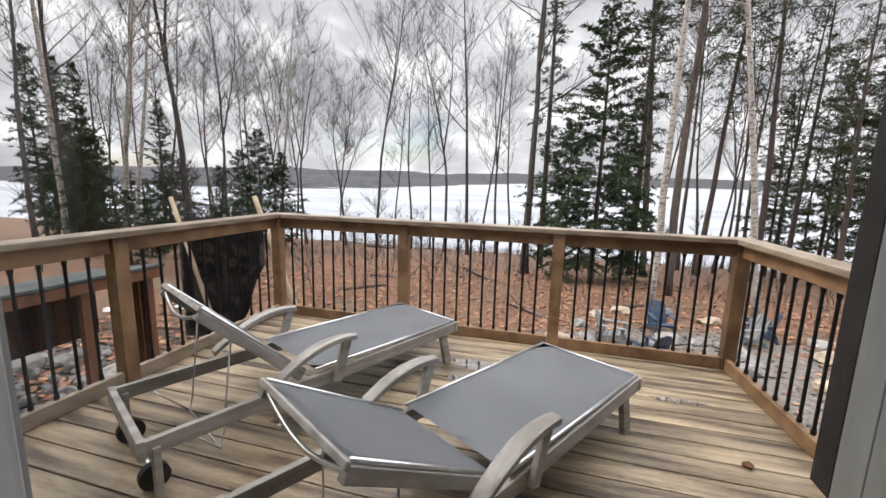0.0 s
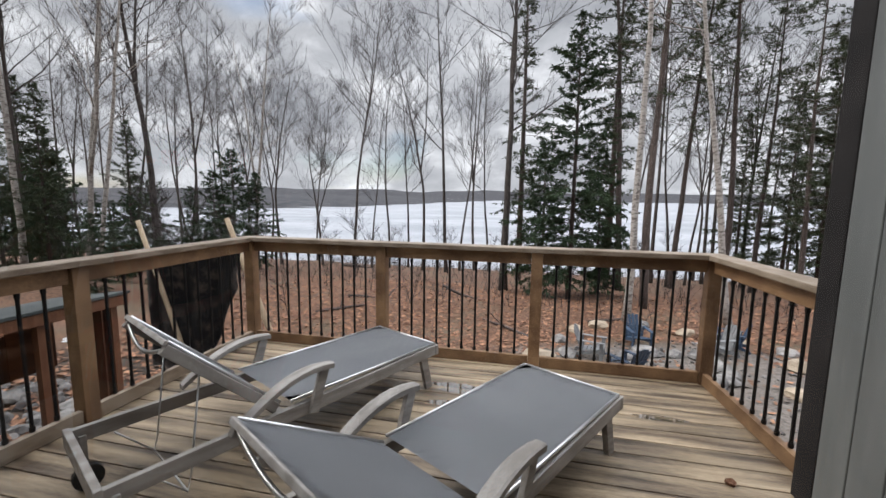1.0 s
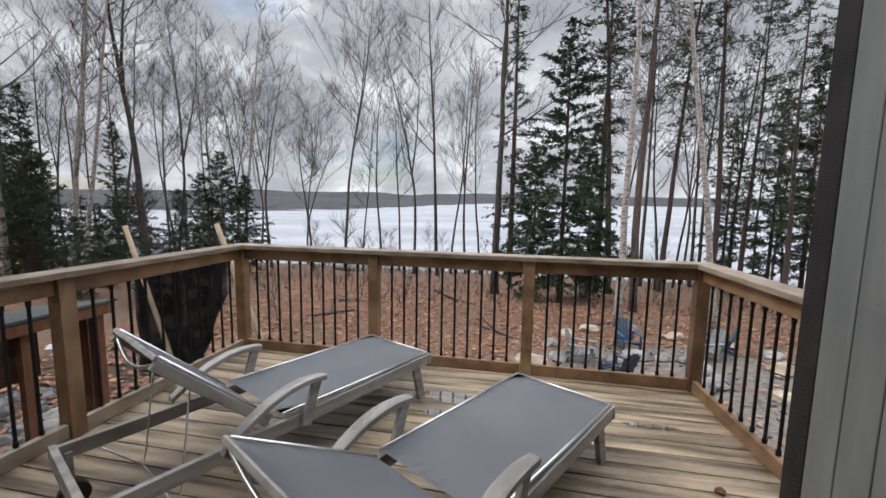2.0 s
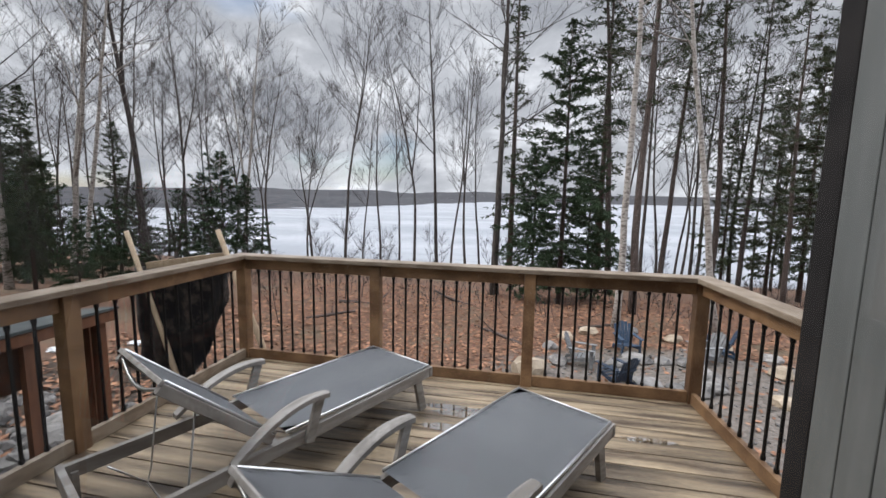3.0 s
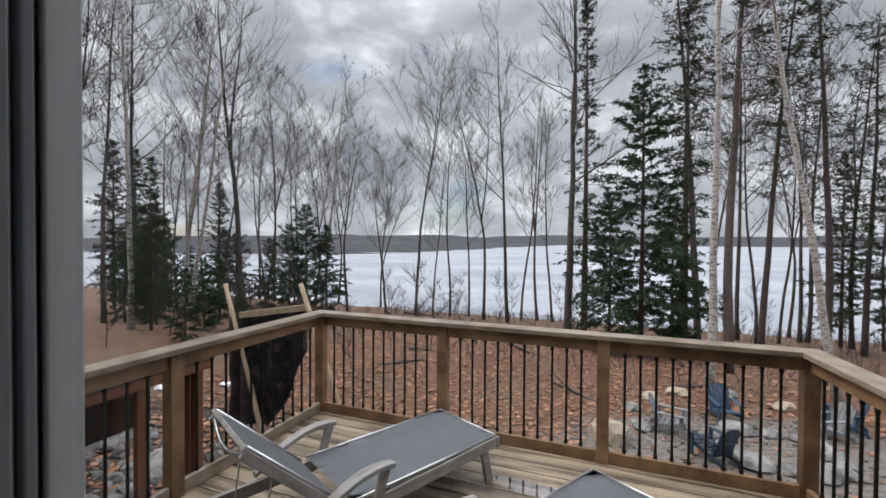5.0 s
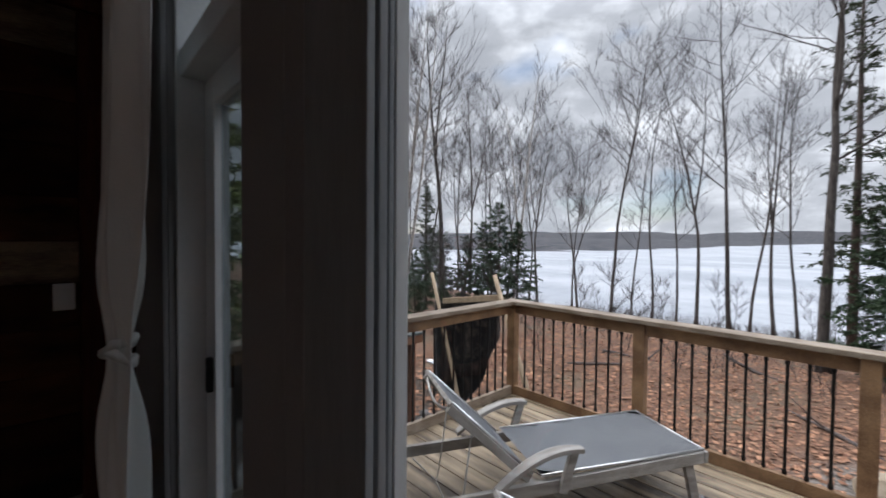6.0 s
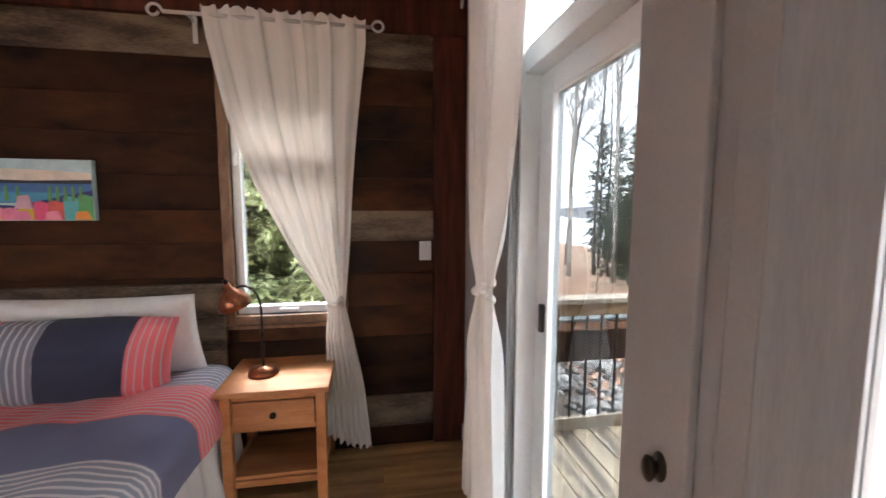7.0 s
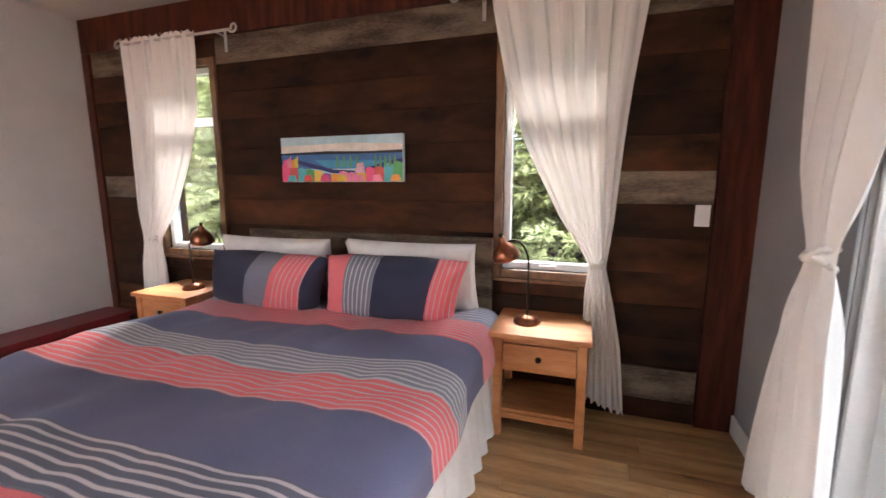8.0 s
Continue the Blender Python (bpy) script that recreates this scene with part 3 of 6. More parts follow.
# ---- loungers ----
def sun_lounger(at, rz, tilt, label, BL=0.70):
    """Origin on the deck under the middle of the foot end; y runs towards the head end."""
    L = thing("sun_lounger", at, rz, label, "lounger", "loungers on the deck")
    W, LEN, ZT = 0.66, 1.98, 0.335
    hinge = 1.20
    for s in (-1, 1):
        x = s * (W / 2 - 0.018)
        part("side_rail", beam((x, 0.0, 0.29), (x, LEN, 0.25), 0.032, 0.075, 0.004), M["teak"], L)
    part("head_rail", box(-W / 2, W / 2, LEN - 0.01, LEN + 0.022, 0.205, 0.295, 0.005), M["teak"], L)
    part("foot_rail", box(-W / 2, W / 2, -0.034, -0.002, 0.25, 0.325, 0.005), M["teak"], L)
    part("cross_rail", box(-W / 2 + 0.036, W / 2 - 0.036, hinge - 0.02, hinge + 0.015, 0.235, 0.27, 0.003), M["teak"], L)
    for s in (-1, 1):
        x = s * (W / 2 - 0.045)
        part("leg", beam((x * 1.0, 0.10, 0.27), (x * 1.03, 0.04, 0.0), 0.035, 0.06, 0.004), M["teak"], L)
        xo = s * (W / 2 + 0.018)
        # curved arm
        arc = [(xo + s * 0.008, 0.94 + 0.54 * k / 8, 0.485 - 0.17 * (k / 8) ** 1.8 + 0.035 * math.sin(k / 8 * math.pi)) for k in range(9)]
        bm = bmesh.new()
        rows = []
        for k, c in enumerate(arc):
            wd = 0.027 + 0.008 * math.sin(k / 8 * math.pi)
            rows.append([bm.verts.new((c[0] + a * wd, c[1], c[2] + b2)) for a, b2 in ((-1, -0.014), (1, -0.014), (1, 0.012), (0.7, 0.016), (-0.7, 0.016), (-1, 0.012))])
        for r0, r1 in zip(rows, rows[1:]):
            for j in range(6):
                bm.faces.new((r0[j], r0[(j + 1) % 6], r1[(j + 1) % 6], r1[j]))
        bm.faces.new(rows[0])
        bm.faces.new(rows[-1])
        part("armrest", bm, M["teak"], L)
        part("arm_support", beam((xo, 0.985, 0.475), (xo, 1.06, 0.24), 0.028, 0.055, 0.004), M["teak"], L)
    # seat sling between steel edge bars
    bm = bmesh.new()
    N = 10
    grid = [[bm.verts.new((-(W / 2 - 0.03) + (W - 0.06) * i / N, 0.0 + (hinge - 0.03) * j / 12, ZT - 0.012 * math.sin(math.pi * i / N) * math.sin(math.pi * j / 12) ** 0.5)) for i in range(N + 1)] for j in range(13)]
    for j in range(12):
        for i in range(N):
            bm.faces.new((grid[j][i], grid[j][i + 1], grid[j + 1][i + 1], grid[j + 1][i]))
    bmesh.ops.solidify(bm, geom=list(bm.faces), thickness=0.003)
    part("seat_sling", bm, M["sling"], L, "taut grey mesh sling", True)
    for s in (-1, 1):
        x = s * (W / 2 - 0.022)
        tube("seat_bar", [(x, -0.005, ZT), (x, hinge - 0.03, ZT)], 0.009, M["steel"], L, 8)
    tube("foot_bar", [(-W / 2 + 0.02, -0.008, ZT), (W / 2 - 0.02, -0.008, ZT)], 0.008, M["steel"], L, 8)
    # tilted backrest
    B = part("backrest", box(-W / 2 + 0.04, W / 2 - 0.04, 0.0, 0.035, -0.03, -0.002, 0.003), M["teak"], L)
    B.matrix_basis = pose(0, hinge + 0.02, ZT, tilt, 0, 0)
    for s in (-1, 1):
        x = s * (W / 2 - 0.052)
        part("back_rail", box(x - 0.017, x + 0.017, 0.0, BL, -0.055, -0.004, 0.004), M["teak"], B)
        tube("back_bar", [(x, 0.0, 0.004), (x, BL, 0.004)], 0.009, M["steel"], B, 8)
    part("back_top_rail", box(-W / 2 + 0.036, W / 2 - 0.036, BL + 0.001, BL + 0.018, -0.018, 0.006, 0.004), M["teak"], B)
    bm = bmesh.new()
    grid = [[bm.verts.new((-(W / 2 - 0.06) + (W - 0.12) * i / N, 0.01 + (BL - 0.01) * j / 10, 0.004 - 0.014 * math.sin(math.pi * i / N) * math.sin(math.pi * j / 10) ** 0.5)) for i in range(N + 1)] for j in range(11)]
    for j in range(10):
        for i in range(N):
            bm.faces.new((grid[j][i], grid[j][i + 1], grid[j + 1][i + 1], grid[j + 1][i]))
    bmesh.ops.solidify(bm, geom=list(bm.faces), thickness=0.003)
    part("back_sling", bm, M["sling"], B, "taut grey mesh sling", True)
    # wire prop under the back, down to the frame
    ta = radians(tilt)
    for s in (-1, 1):
        x = s * (W / 2 - 0.09)
        top = Vector((x, hinge + 0.02 + 0.45 * math.cos(ta) + 0.05 * math.sin(ta), ZT + 0.45 * math.sin(ta) - 0.05 * math.cos(ta)))
        tube("prop", [top, (x, hinge + 0.44, 0.14), (x, hinge + 0.46, 0.06), (x, hinge + 0.62, 0.235)], 0.005, M["steel"], L, 6)
    tube("prop_bar", [(-W / 2 + 0.09, hinge + 0.46, 0.06), (W / 2 - 0.09, hinge + 0.46, 0.06)], 0.005, M["steel"], L, 6)
    # bowed tube behind the head end, corner to corner
    bow = [((W / 2 - 0.05) * (2 * k / 14 - 1), BL - 0.012 - 0.03 * math.sin(math.pi * k / 14), -0.025 - 0.06 * math.sin(math.pi * k / 14)) for k in range(15)]
    tube("head_bow", bow, 0.009, M["steel"], B, 8)
    # wheels under the head end
    tube("axle", [(-W / 2 + 0.05, LEN - 0.045, 0.062), (W / 2 - 0.05, LEN - 0.045, 0.062)], 0.01, M["steel"], L, 8)
    for s in (-1, 1):
        x = s * (W / 2 - 0.03)
        part("wheel_leg", beam((x + s * 0.012, LEN - 0.045, 0.25), (x + s * 0.012, LEN - 0.045, 0.0), 0.03, 0.06, 0.004, up=(1, 0, 0)), M["teak"], L)
        wv, wf = [], []
        tube_data([(x - s * 0.065 - 0.018, LEN - 0.045, 0.062), (x - s * 0.065 + 0.018, LEN - 0.045, 0.062)], [0.062, 0.062], 20, wv, wf)
        raw_part("wheel", wv, wf, M["roller"], L, "dark wooden wheel")
    L.scale = (0.96, 0.96, 0.96)
    return L


sun_lounger((-1.435, 3.085, 0.0), 152.8, 43.5, "grey teak sun lounger with steeply raised back", 0.675)
sun_lounger((-0.266, 2.585, 0.0), 149, 30.5, "grey teak sun lounger with low raised back")


# ---- bedroom: boards on the headboard wall ----
def wall_boards():
    rnd = random.Random(5)
    rows = (0.152, 0.275, 0.475, 0.66, 0.85, 1.04, 1.235, 1.43, 1.61, 1.80, 2.02, 2.215, 2.42, 2.615)
    for z0, z1 in zip(rows, rows[1:]):
        spans = [(-4.57, 0.063)]
        for lo, hi in (W1, W2):
            if z1 > WB - 0.05 and z0 < WT + 0.05:
                spans = [s for a, b in spans for s in ((a, min(b, lo - 0.05)), (max(a, hi + 0.05), b)) if s[1] - s[0] > 0.05]
        for a, b in spans:
            cuts = [a]
            if abs(z0 - 0.275) < 0.01 and b > 0:
                cuts += [-3.1, -1.9, -0.62]
            while b - cuts[-1] > 2.2:
                cuts.append(cuts[-1] + rnd.uniform(0.9, 1.6))
            cuts.append(b)
            for c0, c1 in zip(cuts, cuts[1:]):
                pale = z0 > 2.4 or (abs(z0 - 1.43) < 0.01 and (c0 > -0.5 or c1 < -3.7)) or (abs(z0 - 0.275) < 0.01 and c0 > -0.7)
                t = rnd.uniform(0.0, 0.009)
                part("board", box(XW - 0.024, XW - 0.004 + t, c0 + 0.001, c1 - 0.001, z0 + 0.001, z1 - 0.001, 0.002), M["barnpale" if pale else "barn"], wall_h)


wall_boards()
trim = thing("trim", (0, 0, 0), 0, "dark red stained boards framing the plank wall", "trim", kind="structure")
part("corner_trim", box(XW - 0.024, XW + 0.02, 0.067, YW - 0.001, F + 0.001, 2.612, 0.003), M["redwood"], trim)
part("corner_trim", box(XW - 0.024, XW + 0.02, YB + 0.001, -4.572, F + 0.001, 2.612, 0.003), M["redwood"], trim)
part("top_trim", box(XW - 0.024, XW + 0.02, YB + 0.001, YW - 0.001, 2.617, ZC, 0.003), M["redwood"], trim)
tagged(part("baseboard", box(XW + 0.03, XR, YB + 0.001, YB + 0.016, F + 0.001, F + 0.11, 0.003), M["whitetrim"]), "white painted baseboard", "baseboard", kind="structure")


def bedroom_window(name, span, label):
    y0, y1 = span
    w = thing(name, (0, 0, 0), 0, label, "window", kind="structure")
    xo = XW - 0.02
    for a, b in ((y0 - 0.05, y0), (y1, y1 + 0.05)):
        part("casing", box(xo, XW + 0.022, a, b, WB - 0.05, WT + 0.05, 0.003), M["casing"], w, "brown wooden casing")
    for a, b in ((WB - 0.05, WB), (WT, WT + 0.05)):
        part("casing", box(xo, XW + 0.021, y0 + 0.001, y1 - 0.001, a, b, 0.003), M["casing"], w)
    part("window_sill", box(XW - 0.02, XW + 0.035, y0 - 0.055, y1 + 0.055, WB - 0.072, WB - 0.051, 0.003), M["casing"], w)
    zm = 2.02
    f = 0.045
    xa, xb = XW - 0.10, XW - 0.03
    for a, b in ((y0 + 0.001, y0 + f), (y1 - f, y1 - 0.001)):
        part("window_frame", box(xa, xb, a, b, WB + 0.001, WT - 0.001, 0.004), M["vinyl"], w, "white vinyl frame")
    for a, b in ((WB + 0.001, WB + f), (zm - 0.03, zm + 0.03), (WT - f, WT - 0.001)):
        part("window_frame", box(xa, xb, y0 + f + 0.001, y1 - f - 0.001, a, b, 0.004), M["vinyl"], w)
    for a, b in ((WB + f, zm - 0.03), (zm + 0.03, WT - f)):
        p = part("pane", box(XW - 0.07, XW - 0.065, y0 + f, y1 - f, a, b), M["tinted"], w)
        p.visible_shadow = False
    c = (y0 + y1) / 2
    part("crank", box(xb + 0.001, xb + 0.02, c - 0.055, c + 0.055, WB + 0.008, WB + 0.032, 0.006), M["vinyl"], w)
    part("lock", box(xb + 0.001, xb + 0.012, y0 + 0.01, y0 + 0.03, 1.85, 1.93, 0.004), M["steel"], w)


bedroom_window("window_2", W1, "white casement window in a brown casing")
bedroom_window("window_3", W2, "white casement window in a brown casing beside the far nightstand")


# ---- curtains ----
def curtain(name, label, m, profile, folds, depth, knot_z, knot_at, hem=None, tail=1):
    """A hanging sheet: profile rows of (z, left, right) in the plane, with folds that tighten at the knot."""
    c = thing(name, (0, 0, 0), 0, label, "curtain", "white curtains")
    c.matrix_world = m
    zs = [p[0] for p in profile]
    top, bot = max(zs), min(zs)
    order = sorted(profile)
    zz, ll, rr = [p[0] for p in order], [p[1] for p in order], [p[2] for p in order]
    bm = bmesh.new()
    NU, NV = 60, 70
    grid = []
    for j in range(NV + 1):
        z = top + (bot - top) * j / NV
        a, b = float(np.interp(z, zz, ll)), float(np.interp(z, zz, rr))
        tight = min(1.0, abs(b - a) / abs(profile[0][2] - profile[0][1]))
        row = []
        for i in range(NU + 1):
            u = i / NU
            ph = folds * 2 * math.pi * u
            near = math.exp(-((z - knot_z) / 0.16) ** 2)
            d = depth * (0.6 + 0.5 * (1 - tight)) * (math.sin(ph + 0.7 * math.sin(z * 2.1)) + 0.35 * math.sin(2.3 * ph + 1.3 + z)) * (0.22 + 0.78 * (1 - near))
            bulge = 0.05 * (1 - tight) * math.sin(math.pi * u)
            w = a + (b - a) * (u + 0.012 * math.sin(ph * 1.7 + z * 3))
            zo = z
            if z <= bot + 0.35:
                zo -= (1 - (z - bot) / 0.35) * (0.10 * (u if tail > 0 else 1 - u) + 0.003 * math.sin(ph))
            if j == 0:
                zo += 0.012 * math.sin(ph * 2)
            row.append(bm.verts.new((w, -(d + bulge), zo)))
        grid.append(row)
    for j in range(NV):
        for i in range(NU):
            bm.faces.new((grid[j][i], grid[j][i + 1], grid[j + 1][i + 1], grid[j + 1][i]))
    part("panel", bm, M["curtain"], c, "", True)
    # the knot the panel is tied in
    kv, kf = [], []
    kx, kw = knot_at
    for loop in range(2):
        ring = []
        for k in range(15):
            a = 2 * math.pi * k / 14
            ring.append((kx + kw * 0.5 * math.cos(a), -0.02 - 0.036 * math.sin(a), knot_z + 0.03 * (loop - 0.5) + 0.02 * math.sin(a + loop * 2.4) + 0.008 * math.sin(3 * a)))
        tube_data(ring, [0.013 + 0.004 * math.sin(k * 2.2 + loop) for k in range(15)], 8, kv, kf)
    raw_part("knot", kv, kf, M["curtain"], c, "", True)
    return c


east = Matrix.Translation((XW + 0.09, 0, 0)) @ Matrix.Rotation(radians(90), 4, "Z")
curtain("curtain", "white sheer curtain knotted to one side of the window", east,
        [(2.645, -1.16, -0.33), (2.5, -1.14, -0.33), (2.1, -1.05, -0.37), (1.75, -0.92, -0.40), (1.35, -0.72, -0.43), (1.12, -0.57, -0.455), (1.07, -0.555, -0.46), (0.9, -0.57, -0.42), (0.6, -0.57, -0.36), (0.30, -0.575, -0.32)], 7, 0.022, 1.085, (-0.51, 0.055))
curtain("curtain", "white sheer curtain knotted by the far nightstand", east,
        [(2.645, -4.08, -3.345), (2.5, -4.08, -3.345), (2.1, -4.08, -3.36), (1.75, -4.08, -3.46), (1.35, -4.075, -3.66), (1.12, -4.055, -3.83), (1.07, -4.055, -3.85), (0.9, -4.08, -3.84), (0.6, -4.10, -3.83), (0.32, -4.12, -3.83)], 7, 0.022, 1.085, (-3.91, 0.06), tail=-1)
south = Matrix.Translation((0.42, 0.15, 0)) @ Matrix.Diagonal((1.3, 1.0, 1.0, 1.0))
curtain("curtain", "white sheer curtain knotted beside the patio door", south,
        [(2.62, -2.04, -1.60), (2.3, -2.02, -1.60), (1.9, -1.98, -1.64), (1.6, -1.93, -1.70), (1.40, -1.88, -1.755), (1.30, -1.865, -1.77), (1.15, -1.91, -1.75), (0.8, -1.99, -1.71), (0.4, -2.07, -1.68), (0.22, -2.09, -1.67)], 4, 0.045, 1.30, (-1.815, 0.06))


def curtain_rod(a, b, z, m, label):
    r = thing("curtain_rod", (0, 0, 0), 0, label, "curtain rod", "curtain rods")
    r.matrix_world = m
    tube("rod", [(a, 0, z), (b, 0, z)], 0.0095, M["whitetrim"], r, 10)
    for x, s in ((a, -1), (b, 1)):
        pts = []
        for k in range(15):
            t = k / 14 * 2 * math.pi * 0.92
            pts.append((x + s * (0.032 - 0.03 * math.cos(t)), -0.002 * k, z + 0.03 * math.sin(t)))
        tube("finial", pts, 0.0075, M["whitetrim"], r, 8, "white scroll finial")
    for x in (a + 0.12, b - 0.12):
        part("bracket", box(x - 0.008, x + 0.008, -0.012, 0.066, z - 0.018, z - 0.010, 0.002), M["whitetrim"], r)
        part("bracket", box(x - 0.012, x + 0.012, 0.067, 0.074, z - 0.12, z + 0.02, 0.002), M["whitetrim"], r)
    return r


rodm = Matrix.Translation((XW + 0.09, 0, 0)) @ Matrix.Rotation(radians(90), 4, "Z")
curtain_rod(-1.32, -0.29, 2.60, rodm, "white curtain rod with scrolled ends")
curtain_rod(-4.05, -2.99, 2.61, rodm, "white curtain rod with scrolled ends over the far window")
curtain_rod(-2.12, -0.94, 2.60, Matrix.Translation((-0.22, 0.15, 0)), "white curtain rod over the patio door")

# ---- switch ----
sw = thing("light_switch", (XW + 0.006, 0.012, 1.37), 0, "white light switch plate on the boards", "switch")
part("plate", box(0.0, 0.008, -0.036, 0.036, -0.058, 0.058, 0.003), M["vinyl"], sw)
part("rocker", box(0.0085, 0.013, -0.016, 0.016, -0.033, 0.033, 0.002), M["vinyl"], sw)

# ---- painting ----
pic = thing("painting", (XW + 0.004, -2.195, 1.555), 0, "bright canvas painting of patchwork hills above a lake", "painting")
part("canvas", box(0.0, 0.032, -0.475, 0.475, 0.0, 0.31, 0.003), paint("canvas_sky", (0.50, 0.70, 0.74)), pic)


def patch(name, pts, col, lift):
    bm = bmesh.new()
    lower = [bm.verts.new((0.0325, y, z)) for y, z in pts]
    upper = [bm.verts.new((0.0325 + lift, y, z)) for y, z in pts]
    bm.faces.new(upper)
    for i in range(len(pts)):
        bm.faces.new((lower[i], lower[(i + 1) % len(pts)], upper[(i + 1) % len(pts)], upper[i]))
    part(name, bm, paint("paint_" + name, col, 0.5), pic)


Y0, Y1 = -0.472, 0.472
patch("cloud", ((Y0, 0.20), (Y1, 0.20), (Y1, 0.245), (0.1, 0.262), (Y0, 0.25)), (0.80, 0.74, 0.66), 0.0006)
patch("water", ((Y0, 0.09), (Y1, 0.09), (Y1, 0.193), (Y0, 0.193)), (0.05, 0.17, 0.42), 0.0006)
patch("far_shore", ((Y0, 0.188), (Y1, 0.188), (Y1, 0.208), (0.2, 0.202), (-0.1, 0.209), (Y0, 0.200)), (0.015, 0.02, 0.03), 0.0014)
patch("shallow_water", ((-0.1, 0.095), (0.25, 0.095), (0.35, 0.14), (-0.2, 0.15)), (0.06, 0.33, 0.55), 0.0014)
patch("dark_bank", ((-0.36, 0.16), (-0.05, 0.085), (0.12, 0.075), (Y1, 0.155), (Y1, 0.125), (0.14, 0.052), (-0.06, 0.06), (-0.36, 0.13)), (0.02, 0.03, 0.16), 0.0022)
hues = ((0.85, 0.10, 0.24), (0.10, 0.45, 0.14), (0.85, 0.33, 0.06), (0.80, 0.55, 0.05), (0.10, 0.50, 0.55), (0.40, 0.10, 0.42), (0.85, 0.25, 0.42), (0.75, 0.12, 0.10), (0.85, 0.62, 0.10), (0.90, 0.30, 0.45))
prn = random.Random(3)
for k in range(14):
    a = Y0 + 0.944 * k / 14
    top = 0.135 - 0.075 * math.sin(math.pi * (k + 0.5) / 14) + prn.uniform(-0.01, 0.01)
    patch("field", ((a, 0.002), (a + 0.066, 0.002), (a + 0.066, top - 0.004), (a + 0.03, top + 0.008), (a, top)), hues[(k * 7) % 10], 0.003 + 0.0002 * (k % 2))
for k in range(7):
    a = Y0 + 0.02 + 0.944 * (k * 2 + 0.4) / 14
    patch("field_strip", ((a, 0.004), (a + 0.08, 0.004), (a + 0.06, 0.05), (a + 0.01, 0.045)), hues[(k * 3 + 4) % 10], 0.0042)
for k in range(9):
    a = (-0.02 + 0.05 * (k % 4)) if k < 4 else 0.27 + 0.035 * (k - 4)
    patch("reed", ((a, 0.10), (a + 0.018, 0.10), (a + 0.012, 0.175), (a + 0.004, 0.175)), (0.12, 0.36, 0.10), 0.0036)
for k in range(4):
    patch("flower", ((Y0 + 0.02 + 0.03 * k, 0.10), (Y0 + 0.045 + 0.03 * k, 0.10), (Y0 + 0.05 + 0.03 * k, 0.16 + 0.02 * (k % 2)), (Y0 + 0.015 + 0.03 * k, 0.15)), hues[(k * 6) % 10], 0.005)
patch("pale_shape", ((0.12, 0.06), (0.20, 0.06), (0.185, 0.13), (0.14, 0.125)), (0.75, 0.45, 0.55), 0.005)


